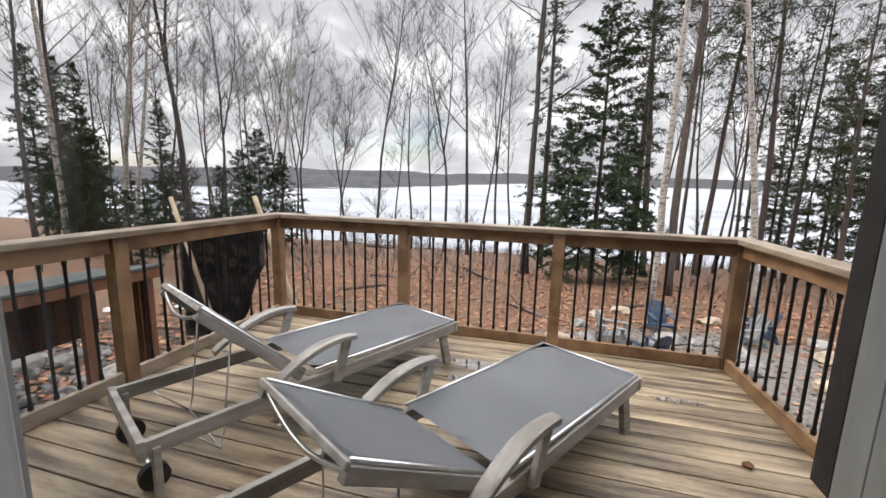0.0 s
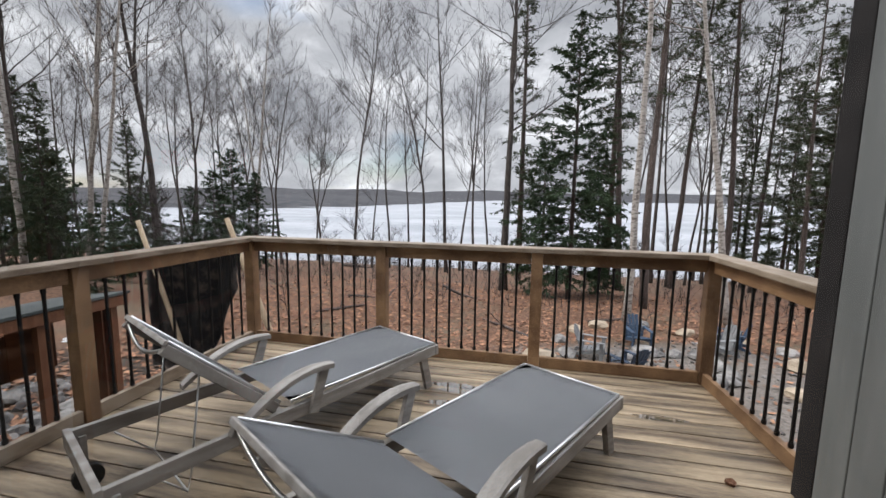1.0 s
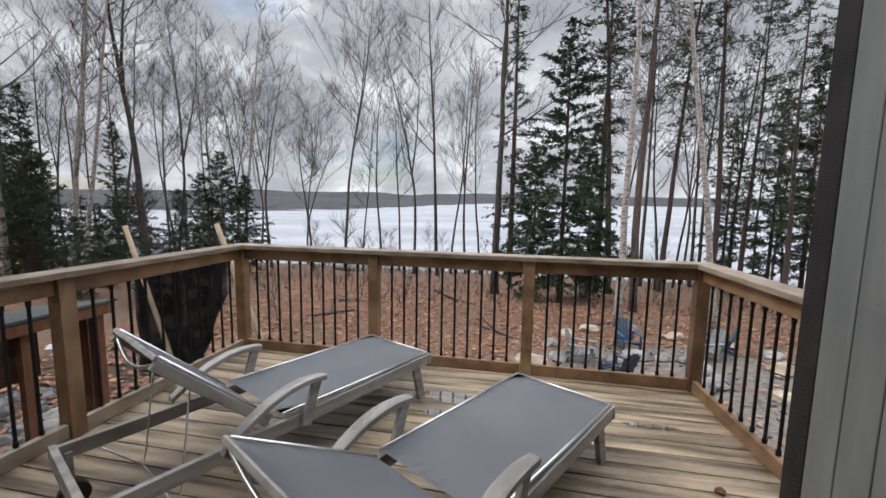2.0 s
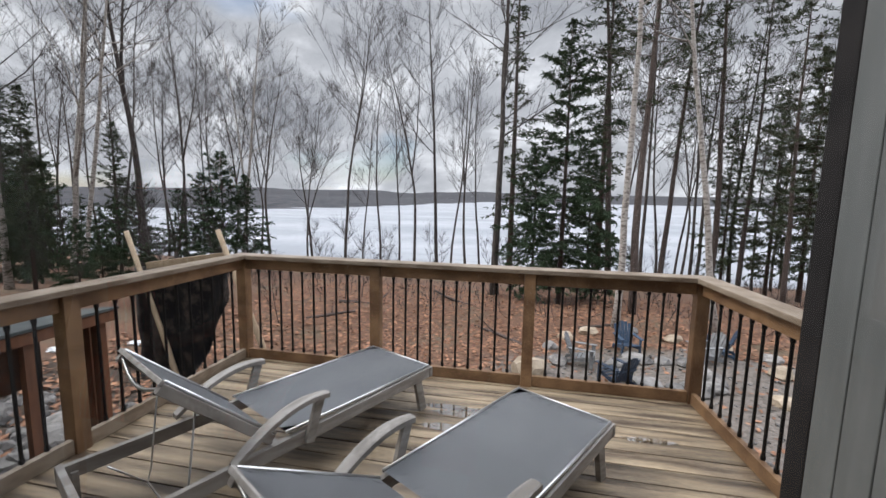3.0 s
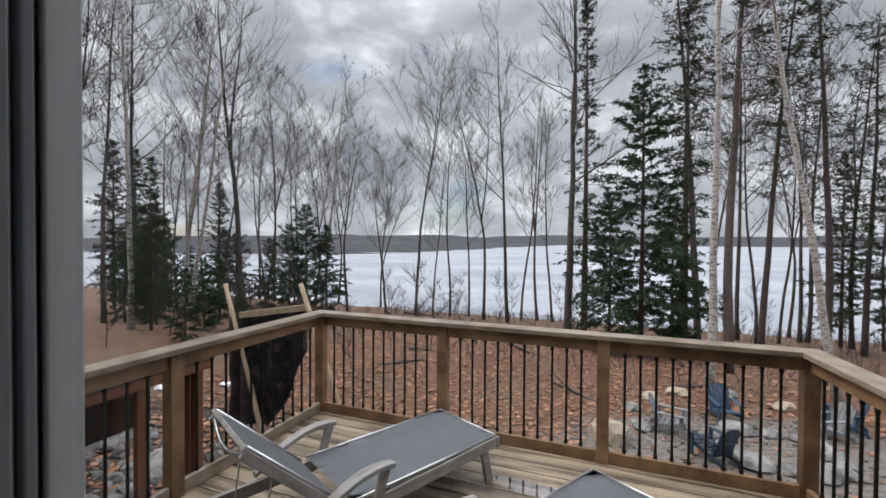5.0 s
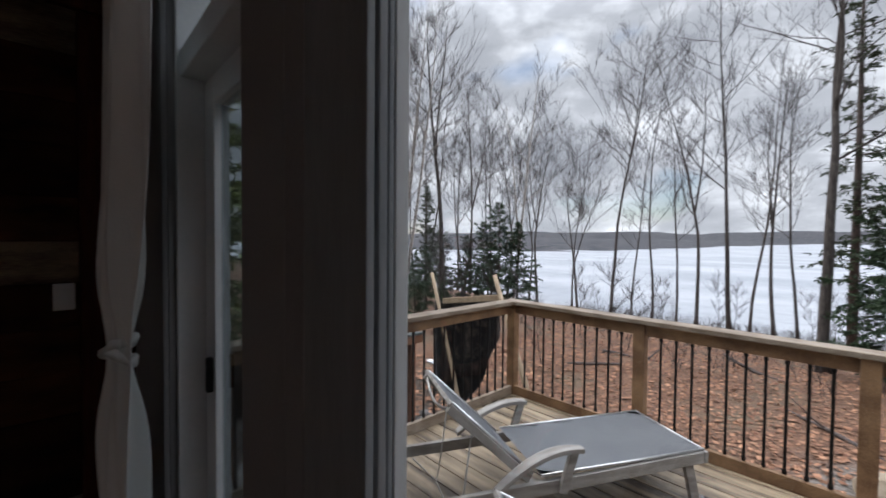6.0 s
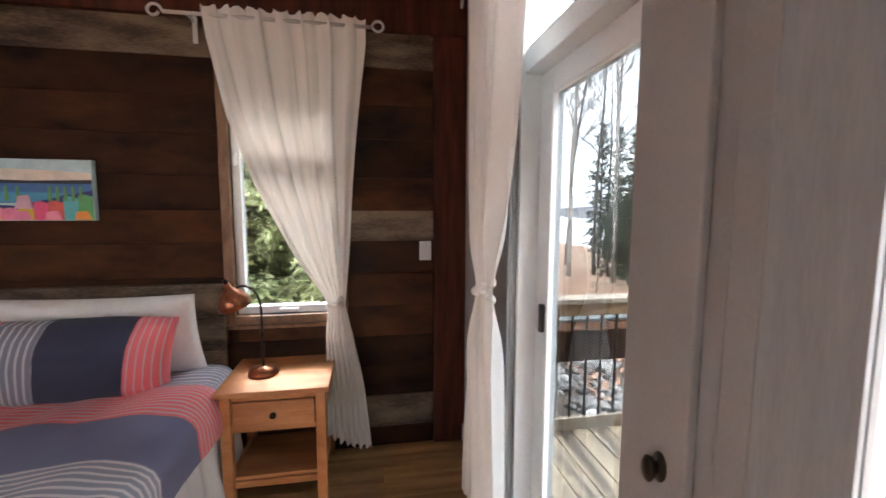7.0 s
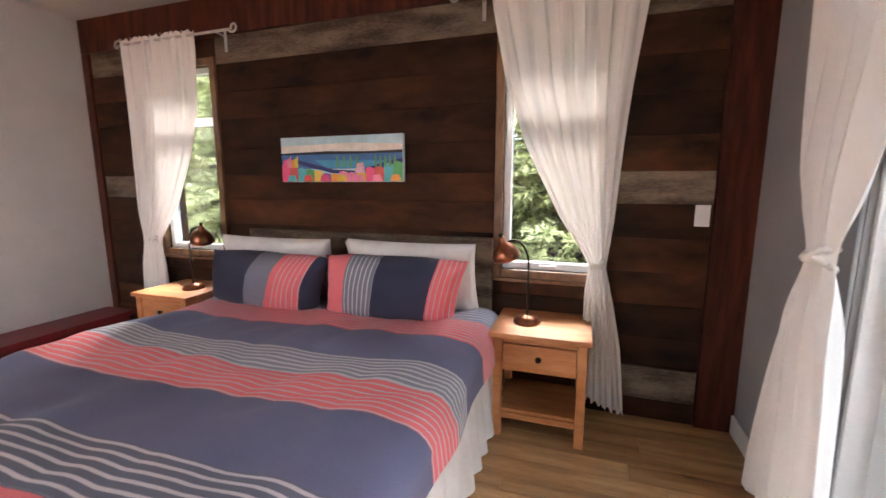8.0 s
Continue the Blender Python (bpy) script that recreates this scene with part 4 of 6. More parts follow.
# ---- bed ----
def stripes(name, axis, stops, lines, base_rough=0.9):
    """Woven bands along one axis: stops of (position, colour), thin white lines inside the spans in lines."""
    m = bpy.data.materials.new(name)
    m.use_nodes = True
    n, l = m.node_tree.nodes, m.node_tree.links
    b = n["Principled BSDF"]
    b.inputs["Roughness"].default_value = base_rough
    b.inputs["Sheen Weight"].default_value = 0.06
    tc = n.new("ShaderNodeTexCoord")
    uv = n.new("ShaderNodeSeparateXYZ")
    l.new(tc.outputs["UV"], uv.inputs[0])
    wob = n.new("ShaderNodeTexNoise")
    wob.inputs["Scale"].default_value = 3.0
    l.new(tc.outputs["Object"], wob.inputs["Vector"])
    pos = n.new("ShaderNodeMath")
    pos.operation = "MULTIPLY_ADD"
    l.new(wob.outputs["Fac"], pos.inputs[0])
    pos.inputs[1].default_value = 0.012
    l.new(uv.outputs[axis], pos.inputs[2])
    rp = n.new("ShaderNodeValToRGB")
    rp.color_ramp.interpolation = "CONSTANT"
    els = rp.color_ramp.elements
    els[0].position, els[0].color = stops[0][0], (*stops[0][1], 1)
    els[1].position, els[1].color = stops[1][0], (*stops[1][1], 1)
    for p, c in stops[2:]:
        k = els.new(p)
        k.color = (*c, 1)
    l.new(pos.outputs[0], rp.inputs[0])
    total = None
    for a, b2, period, duty in lines:
        def m_(op, x, y=None):
            q = n.new("ShaderNodeMath")
            q.operation = op
            for i, v in enumerate((x, y)):
                if v is None:
                    continue
                if isinstance(v, float):
                    q.inputs[i].default_value = v
                else:
                    l.new(v, q.inputs[i])
            return q.outputs[0]
        inside = m_("MULTIPLY", m_("GREATER_THAN", pos.outputs[0], a), m_("LESS_THAN", pos.outputs[0], b2))
        line = m_("LESS_THAN", m_("FRACT", m_("DIVIDE", pos.outputs[0], period)), duty)
        hit = m_("MULTIPLY", inside, line)
        total = hit if total is None else m_("MAXIMUM", total, hit)
    mx = n.new("ShaderNodeMix")
    mx.data_type = "RGBA"
    if total is not None:
        l.new(total, mx.inputs["Factor"])
    else:
        mx.inputs["Factor"].default_value = 0
    l.new(rp.outputs[0], mx.inputs["A"])
    mx.inputs["B"].default_value = (0.60, 0.56, 0.58, 1)
    weave = n.new("ShaderNodeTexNoise")
    weave.inputs["Scale"].default_value = 260
    l.new(tc.outputs["Object"], weave.inputs["Vector"])
    hv = n.new("ShaderNodeHueSaturation")
    mr = n.new("ShaderNodeMapRange")
    mr.inputs["To Min"].default_value, mr.inputs["To Max"].default_value = 0.8, 1.2
    l.new(weave.outputs["Fac"], mr.inputs["Value"])
    l.new(mr.outputs[0], hv.inputs["Value"])
    l.new(mx.outputs["Result"], hv.inputs["Color"])
    l.new(hv.outputs[0], b.inputs["Base Color"])
    bp = n.new("ShaderNodeBump")
    bp.inputs["Strength"].default_value, bp.inputs["Distance"].default_value = 0.3, 0.003
    l.new(weave.outputs["Fac"], bp.inputs["Height"])
    l.new(bp.outputs[0], b.inputs["Normal"])
    return m


NAVY, GREY, RED = (0.135, 0.14, 0.24), (0.25, 0.265, 0.33), (0.80, 0.18, 0.20)
BX0, BX1, BY0, BY1 = -2.74, -0.72, -3.13, -1.06
bed = thing("bed", ((BX0 + BX1) / 2, (BY0 + BY1) / 2, F), 0, "king bed with navy, grey and red striped duvet", "bed")
ox, oy = (BX0 + BX1) / 2, (BY0 + BY1) / 2
hw, hl = (BY1 - BY0) / 2, (BX1 - BX0) / 2
for k in range(4):
    z0 = 0.30 + 0.19 * k
    part("headboard_board", box(-hl - 0.085, -hl - 0.045, -hw + 0.14, hw - 0.06, z0, z0 + 0.186, 0.004), M["barnpale"], bed, "pale weathered headboard board")
for s in (-1, 1):
    part("headboard_post", box(-hl - 0.08, -hl - 0.04, s * (hw - 0.12) - 0.04, s * (hw - 0.12) + 0.04, 0.0, 0.299, 0.004), M["barnpale"], bed)
part("box_spring", box(-hl, hl, -hw + 0.04, hw - 0.04, 0.12, 0.32, 0.02), M["cotton"], bed)
part("mattress", box(-hl, hl, -hw + 0.03, hw - 0.03, 0.325, 0.55, 0.05), M["cotton"], bed, "white mattress")
for sx in (-1, 1):
    for sy in (-1, 1):
        part("leg", box(sx * (hl - 0.12) - 0.03, sx * (hl - 0.12) + 0.03, sy * (hw - 0.15) - 0.03, sy * (hw - 0.15) + 0.03, 0.0, 0.119), M["bronze"], bed)
# skirt with soft pleats
for s in (-1, 1):
    bm = bmesh.new()
    rows = []
    for j in range(7):
        z = 0.46 * (1 - j / 6) + 0.012
        rows.append([bm.verts.new((-hl + (2 * hl) * i / 90, s * (hw - 0.018 + 0.05 * (j / 6) + (0.006 + 0.012 * j / 6) * math.sin(i * 0.9 + 0.8 * math.sin(i * 0.23))), z)) for i in range(91)])
    for r0, r1 in zip(rows, rows[1:]):
        for i in range(90):
            bm.faces.new((r0[i], r0[i + 1], r1[i + 1], r1[i]))
    part("skirt", bm, M["cotton"], bed, "white hanging bed skirt", True)


def draped(name, x0, x1, half, top, drop, material, parent, label, nx_=70, ny_=60, seed=1.0):
    bm = bmesh.new()
    uvl = bm.loops.layers.uv.new("uv")
    arc = half + drop
    grid, par = [], {}
    for j in range(ny_ + 1):
        row = []
        s = -arc + 2 * arc * j / ny_
        for i in range(nx_ + 1):
            x = x0 + (x1 - x0) * i / nx_
            a = abs(s)
            sg = 1 if s >= 0 else -1
            r = 0.09
            if a < half - r:
                y, z = s, top
            elif a < half - r + r * math.pi / 2:
                t = (a - (half - r)) / r
                y, z = sg * (half - r + r * math.sin(t)), top - r + r * math.cos(t)
            else:
                d = a - (half - r) - r * math.pi / 2
                y, z = sg * (half + 0.10 * d + 0.012 * math.sin(x * 9 + seed)), top - r - d
            q = noise.noise((x * 1.6 + seed, s * 1.6, 0.5)) * 0.032 + abs(noise.noise((x * 3.2 + s * 1.5, s * 3.0 + seed, 2))) * 0.04 + noise.noise((x * 11, s * 9, seed)) * 0.004
            v = bm.verts.new((x, y + (0.3 * q * sg if a > half else 0), z + q))
            par[v] = ((x - x0) / (x1 - x0), (s + arc) / (2 * arc))
            row.append(v)
        grid.append(row)
    for j in range(ny_):
        for i in range(nx_):
            f = bm.faces.new((grid[j][i], grid[j][i + 1], grid[j + 1][i + 1], grid[j + 1][i]))
            for lp in f.loops:
                lp[uvl].uv = par[lp.vert]
    return part(name, bm, material, parent, label, True)


DX = 2.06
def dpos(x):
    return (x - (BX0 + 0.02)) / DX
duvet_mat = stripes("duvet_weave", "X", [(0.0, GREY), (dpos(-2.46), RED), (dpos(-2.17), NAVY), (dpos(-1.86), GREY), (dpos(-1.665), RED), (dpos(-1.42), NAVY), (dpos(-1.065), (0.13, 0.135, 0.185)), (dpos(-0.85), RED)],
                    [(0.02, dpos(-2.17), 0.0135, 0.28), (dpos(-1.86), dpos(-1.665), 0.0145, 0.36), (dpos(-1.665), dpos(-1.42), 0.0165, 0.2), (dpos(-1.075), dpos(-0.85), 0.0165, 0.34)])
draped("duvet", -hl + 0.02, -hl + 0.02 + DX, hw + 0.02, 0.60, 0.16, duvet_mat, bed, "rumpled duvet of navy, grey and red bands")


def pillow(name, m, w, h, d, material, parent, label, seed, slump=0.0):
    """A stuffed pillow, w across, h high, d thick, standing on its edge, slumped to one side."""
    bm = bmesh.new()
    uvl = bm.loops.layers.uv.new("uv")
    NU, NV = 28, 16
    for sgn in (1, -1):
        grid, par = [], {}
        for j in range(NV + 1):
            row = []
            for i in range(NU + 1):
                u, v = 2 * i / NU - 1, 2 * j / NV - 1
                puff = max(0.0, (1 - abs(u) ** 3.2) * (1 - abs(v) ** 2.6)) ** 0.5
                pinch = 1 - 0.05 * (1 - abs(v)) * abs(u) ** 4 - 0.0
                q = noise.noise((u * 2.2 + seed, v * 2.2, sgn)) * 0.022 * puff
                vert = bm.verts.new((sgn * (d / 2 * puff + q), u * w / 2 * (1 - 0.04 * (1 - v * v)) + slump * v * h / 2, v * h / 2 * (1 - 0.05 * (1 - u * u))))
                par[vert] = (i / NU, j / NV)
                row.append(vert)
            grid.append(row)
        for j in range(NV):
            for i in range(NU):
                f = bm.faces.new((grid[j][i], grid[j][i + 1], grid[j + 1][i + 1], grid[j + 1][i]))
                for lp in f.loops:
                    lp[uvl].uv = par[lp.vert]
    bmesh.ops.remove_doubles(bm, verts=bm.verts, dist=0.0006)
    p = thing(name, (0, 0, 0), 0, label, "pillow", "pillows on the bed")
    p.matrix_world = m
    part("cover", bm, material, p, "", True)
    return p


# the duvet's navy and grey, darkened to carry the pillows' dimmer light
NAVY_SHADED = (0.034, 0.036, 0.07)
GREY_SHADED = tuple(0.75 * c for c in GREY)
pa = stripes("pillow_weave_a", "X", [(0.0, RED), (0.19, GREY_SHADED), (0.41, NAVY_SHADED), (0.81, RED)], [(0.205, 0.41, 0.034, 0.24), (0.82, 1.2, 0.036, 0.14)])
pb = stripes("pillow_weave_b", "X", [(0.0, NAVY_SHADED), (0.42, GREY_SHADED), (0.62, RED), (0.89, NAVY_SHADED)], [(0.68, 0.90, 0.04, 0.14)])
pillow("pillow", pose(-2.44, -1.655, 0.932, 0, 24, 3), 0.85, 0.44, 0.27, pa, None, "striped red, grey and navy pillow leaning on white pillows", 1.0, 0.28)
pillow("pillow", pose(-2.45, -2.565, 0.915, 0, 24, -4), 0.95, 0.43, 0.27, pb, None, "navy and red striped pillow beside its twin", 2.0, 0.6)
pillow("pillow", pose(-2.62, -1.60, 0.98, 0, 16, 0), 0.86, 0.46, 0.18, M["cotton"], None, "plain white pillow against the headboard", 3.0)
pillow("pillow", pose(-2.62, -2.58, 0.97, 0, 16, 0), 0.90, 0.46, 0.18, M["cotton"], None, "plain white pillow against the headboard", 4.0)


# ---- nightstands and lamps ----
def nightstand(at, label):
    n = thing("nightstand", at, 0, label, "nightstand", "nightstands by the bed")
    W, D, H = 0.50, 0.44, 0.605
    part("top", box(-D / 2 - 0.015, D / 2 + 0.02, -W / 2 - 0.015, W / 2 + 0.015, H - 0.03, H, 0.006), M["pine"], n, "honey-coloured wooden top")
    for sx in (-1, 1):
        for sy in (-1, 1):
            x, y = sx * (D / 2 - 0.025), sy * (W / 2 - 0.03)
            part("leg", box(x - 0.024, x + 0.024, y - 0.024, y + 0.024, 0, H - 0.031, 0.004), M["pine"], n)
    for sy in (-1, 1):
        y = sy * (W / 2 - 0.03)
        part("side_panel", box(-D / 2 + 0.05, D / 2 - 0.05, y - 0.01, y + 0.01, 0.39, H - 0.032, 0.002), M["pine"], n)
        part("side_rail", box(-D / 2 + 0.05, D / 2 - 0.05, y - 0.01, y + 0.01, 0.10, 0.15, 0.003), M["pine"], n)
    part("back_panel", box(-D / 2 + 0.006, -D / 2 + 0.018, -W / 2 + 0.055, W / 2 - 0.055, 0.39, H - 0.032), M["pine"], n)
    part("apron", box(D / 2 - 0.04, D / 2 - 0.018, -W / 2 + 0.055, W / 2 - 0.055, H - 0.062, H - 0.031, 0.002), M["pine"], n)
    part("apron", box(D / 2 - 0.04, D / 2 - 0.018, -W / 2 + 0.055, W / 2 - 0.055, 0.385, 0.412, 0.002), M["pine"], n)
    dr = part("drawer", box(D / 2 - 0.038, D / 2 - 0.008, -W / 2 + 0.06, W / 2 - 0.06, 0.415, H - 0.065, 0.004), M["pine"], n, "plain wooden drawer front")
    kn = lathe("drawer_knob", [(0.0, 0.0), (0.008, 0.0), (0.008, 0.012), (0.016, 0.018), (0.015, 0.028), (0.0, 0.031)], M["bronze"], dr, 14, "dark round knob")
    kn.matrix_basis = pose(D / 2 - 0.008, 0.0, 0.475, 0, 90, 0)
    part("shelf", box(-D / 2 + 0.03, D / 2 - 0.03, -W / 2 + 0.045, W / 2 - 0.045, 0.135, 0.152, 0.002), M["pine"], n)
    part("front_rail", box(D / 2 - 0.038, D / 2 - 0.016, -W / 2 + 0.055, W / 2 - 0.055, 0.10, 0.134, 0.003), M["pine"], n)
    return n


nightstand((-2.62, -0.787, F), "honey pine nightstand with one drawer and open shelf")
nightstand((-2.605, -3.46, F), "honey pine nightstand on the far side of the bed")


def table_lamp(at, side, label):
    t = thing("table_lamp", at, 0, label, "lamp", "bedside lamps")
    lathe("base", [(0.0, 0.0), (0.075, 0.0), (0.076, 0.012), (0.066, 0.02), (0.064, 0.03), (0.02, 0.036), (0.012, 0.042), (0.0, 0.042)], M["copper"], t, 28, "round copper base")
    pts = [(0, 0, 0.04), (0, 0, 0.18), (0, 0, 0.34)]
    for k in range(1, 9):
        a = math.pi * 0.62 * k / 8
        pts.append((0, side * 0.085 * (1 - math.cos(a)), 0.34 + 0.13 * math.sin(a)))
    tube("stem", pts, 0.0065, M["bronze"], t, 10, "slim dark stem")
    tip = Vector(pts[-1])
    tube("collar", [(0, 0, 0.20), (0, 0, 0.225)], 0.011, M["bronze"], t, 12)
    sh = lathe("shade", [(0.0, 0.075), (0.018, 0.075), (0.02, 0.05), (0.034, 0.036), (0.062, 0.012), (0.078, -0.02), (0.083, -0.052), (0.080, -0.052), (0.074, -0.02), (0.058, 0.008), (0.03, 0.03), (0.0, 0.036)], M["copper"], t, 28, "domed copper shade")
    sh.matrix_basis = pose(tip.x + 0.01, tip.y + side * 0.02, tip.z - 0.045, side * -14, 12, 0)
    lathe("finial", [(0.0, 0.1), (0.01, 0.096), (0.012, 0.086), (0.008, 0.078), (0.012, 0.074)], M["bronze"], sh, 14)
    return t


table_lamp((-2.60, -0.875, F + 0.606), -1, "copper desk lamp with dark gooseneck on the nightstand")
table_lamp((-2.60, -3.38, F + 0.606), 1, "copper desk lamp with dark gooseneck by the far window")

# ---- red bench along the wall ----
bn = thing("bench", (-2.0, -4.47, F), 0, "long low dark red painted bench against the wall", "bench")
redp = paint("red_paint", (0.17, 0.012, 0.018), 0.4)
part("seat", box(-0.78, 1.2, -0.17, 0.17, 0.255, 0.295, 0.005), redp, bn)
part("apron", box(-0.74, 1.16, 0.12, 0.145, 0.16, 0.254, 0.003), redp, bn)
for x in (-0.70, 0.2, 1.12):
    for yy in (-0.13, 0.10):
        part("leg", box(x - 0.025, x + 0.025, yy - 0.025, yy + 0.018, 0.0, 0.254, 0.003), redp, bn)

# ---- floor planks ----
prn = random.Random(11)
xf = XW - 0.02
while xf < 1.2:
    x1 = xf + 0.125
    yy = YW - 0.002
    first = prn.uniform(0.4, 1.6)
    while yy > YB:
        y1 = max(YB, yy - first)
        part("plank", box(xf + 0.0008, x1 - 0.0008, y1 + 0.0008, yy - 0.0008, -0.012, 0.0, 0.0012), M["floor"], floor)
        yy, first = y1, prn.uniform(1.1, 1.9)
    xf = x1


# ---- trees ----
def grow(rnd, start, direction, length, r0, r1, segs, bend, up):
    """A wandering line of points that turns upwards, with its radii."""
    pts, p, d = [Vector(start)], Vector(start), Vector(direction).normalized()
    for k in range(segs):
        d = (d + Vector((rnd.gauss(0, bend), rnd.gauss(0, bend), rnd.gauss(0, bend) + up))).normalized()
        p = p + d * (length / segs)
        pts.append(p.copy())
    return pts, [r0 + (r1 - r0) * k / segs for k in range(segs + 1)]


def bare_tree(name, seed, height, radius, bark, label, fork=0.0, limbs=13, low=0.35, spread=0.75, bushy=1.0, lean=0.0):
    rnd = random.Random(seed)
    tree = thing(name, (0, 0, -50), 0, label, "tree", "bare trees by the shore")
    tv, tf, cv, cf = [], [], [], []
    main, mr = grow(rnd, (0, 0, -0.3), (lean, 0.0, 1), height, radius, radius * 0.10, 14, 0.035, 0.04)
    mr[0] *= 1.35
    tube_data(main, mr, 8, tv, tf)
    axes = [(main, mr, height)]
    if fork:
        k = int(14 * fork)
        sec, sr = grow(rnd, main[k], (rnd.choice((-1, 1)) * 0.14, rnd.uniform(-0.15, 0.15), 1), height * (1 - fork) * 0.92, mr[k] * 0.8, radius * 0.1, 11, 0.05, 0.03)
        tube_data(sec, sr, 7, tv, tf)
        axes.append((sec, sr, height * (1 - fork)))
    for pts, rr, hgt in axes:
        n = int(limbs * 1.2) if pts is main else int(limbs * 0.7)
        for i in range(n):
            t = low + (0.96 - low) * (i + rnd.random()) / n if pts is main else rnd.uniform(0.15, 0.95)
            k = min(len(pts) - 2, int(t * (len(pts) - 1)))
            f = t * (len(pts) - 1) - k
            base = pts[k].lerp(pts[k + 1], f)
            a = rnd.uniform(0, 2 * math.pi)
            ln = height * rnd.uniform(0.13, 0.30) * (1.15 - 0.75 * t) * spread * 1.8
            lr = max(0.012, rr[k] * rnd.uniform(0.28, 0.48))
            lp, lrr = grow(rnd, base, (math.cos(a), math.sin(a), rnd.uniform(0.45, 1.4)), ln, lr, 0.006, 6, 0.12, 0.07)
            tube_data(lp, lrr, 5, tv, tf, False)
            for s in range(int(6 * bushy)):
                q = rnd.randint(1, 5)
                a2 = rnd.uniform(0, 2 * math.pi)
                d2 = (lp[q + 1] - lp[q]).normalized() + Vector((math.cos(a2), math.sin(a2), 0.45)) * 0.75
                sp, srr = grow(rnd, lp[q], d2, ln * rnd.uniform(0.3, 0.6), max(0.006, lrr[q] * 0.55), 0.004, 4, 0.14, 0.08)
                tube_data(sp, srr, 3, cv, cf, False)
                for w in range(int(4 * bushy)):
                    q2 = rnd.randint(1, 3)
                    a3 = rnd.uniform(0, 2 * math.pi)
                    d3 = (sp[q2 + 1] - sp[q2]).normalized() + Vector((math.cos(a3), math.sin(a3), 0.4)) * 0.8
                    wp, wr = grow(rnd, sp[q2], d3, rnd.uniform(0.35, 0.9), 0.0075, 0.004, 2, 0.12, 0.05)
                    tube_data(wp, wr, 3, cv, cf, False)
    raw_part("trunk", tv, tf, bark, tree, "", True)
    raw_part("crown", cv, cf, M["twig"], tree, "fine bare twigs")
    return tree


def spray(rnd, cv, cf, p, d, length, width):
    """One needle-clad twig: two crossed tapered blades."""
    d = d.normalized()
    u = d.orthogonal().normalized()
    w = d.cross(u)
    for ax in (u, w):
        b = len(cv)
        m = p + d * length * 0.4
        cv.extend([tuple(p), tuple(m + ax * width), tuple(p + d * length), tuple(m - ax * width)])
        cf.append((b, b + 1, b + 2, b + 3))


def spruce(seed, height, rmax, label, density=1.0, base=0.08, needle="needle", sparse=0.0, taper=0.62):
    """A trunk with whorls of uneven drooping boughs, each with side branchlets clad in short needle sprays."""
    rnd = random.Random(seed)
    tree = thing("conifer", (0, 0, -50), 0, label, "tree", "evergreens by the shore")
    tv, tf, cv, cf = [], [], [], []
    tube_data([(0, 0, -0.3), (0.03, 0, height * 0.5), (0, 0.02, height)], [height * 0.008 + 0.03, height * 0.005 + 0.01, 0.01], 8, tv, tf)
    z = height * base
    while z < height * 0.985:
        t = z / height
        reach = rmax * (1 - t) ** taper * min(1.0, 0.55 + (t - base) * 2.5) * rnd.uniform(0.65, 1.2)
        for i in range(rnd.randint(2, 3)):
            if rnd.random() < sparse:
                continue
            a = rnd.uniform(0, 2 * math.pi)
            ln = max(0.15, reach * rnd.uniform(0.35, 1.2) * (1 + 0.6 * noise.noise((math.cos(a) * 1.5 + seed, math.sin(a) * 1.5, z * 0.5))))
            up = 0.8 * t - 0.12 + rnd.gauss(0, 0.2)
            pts, rr = grow(rnd, (0, 0, z), (math.cos(a), math.sin(a), up), ln, 0.018, 0.004, 5, 0.09, -0.05)
            tube_data(pts, rr, 3, tv, tf, False)
            for k in range(max(4, int(ln * 8))):
                s_ = (0.2 + 0.8 * rnd.random()) * 5
                q = min(4, int(s_))
                p = pts[q].lerp(pts[q + 1], s_ - q)
                d = (pts[q + 1] - pts[q]).normalized()
                side = d.cross(Vector((0, 0, 1))) * rnd.choice((-1, 1))
                twig = (d * rnd.uniform(0.4, 1.0) + side * rnd.uniform(0.3, 1.0) + Vector((0, 0, rnd.uniform(-0.55, 0.2)))).normalized()
                tl = rnd.uniform(0.2, 0.55) * (0.55 + 0.45 * (1 - t)) * min(1.0, 0.4 + ln * 0.4)
                for m in range(max(4, int(12 * density * tl / 0.4))):
                    w = p + twig * tl * rnd.random()
                    dd = twig * rnd.uniform(0.3, 1.0) + Vector((rnd.gauss(0, 0.5), rnd.gauss(0, 0.5), rnd.gauss(-0.1, 0.35)))
                    spray(rnd, cv, cf, w, dd, rnd.uniform(0.10, 0.26), rnd.uniform(0.016, 0.034))
        z += rnd.uniform(0.05, 0.15) * (1.25 - 0.5 * t)
    raw_part("trunk", tv, tf, M["pinebark"], tree, "", True)
    raw_part("crown", cv, cf, M[needle], tree, "drooping dark green boughs")
    return tree


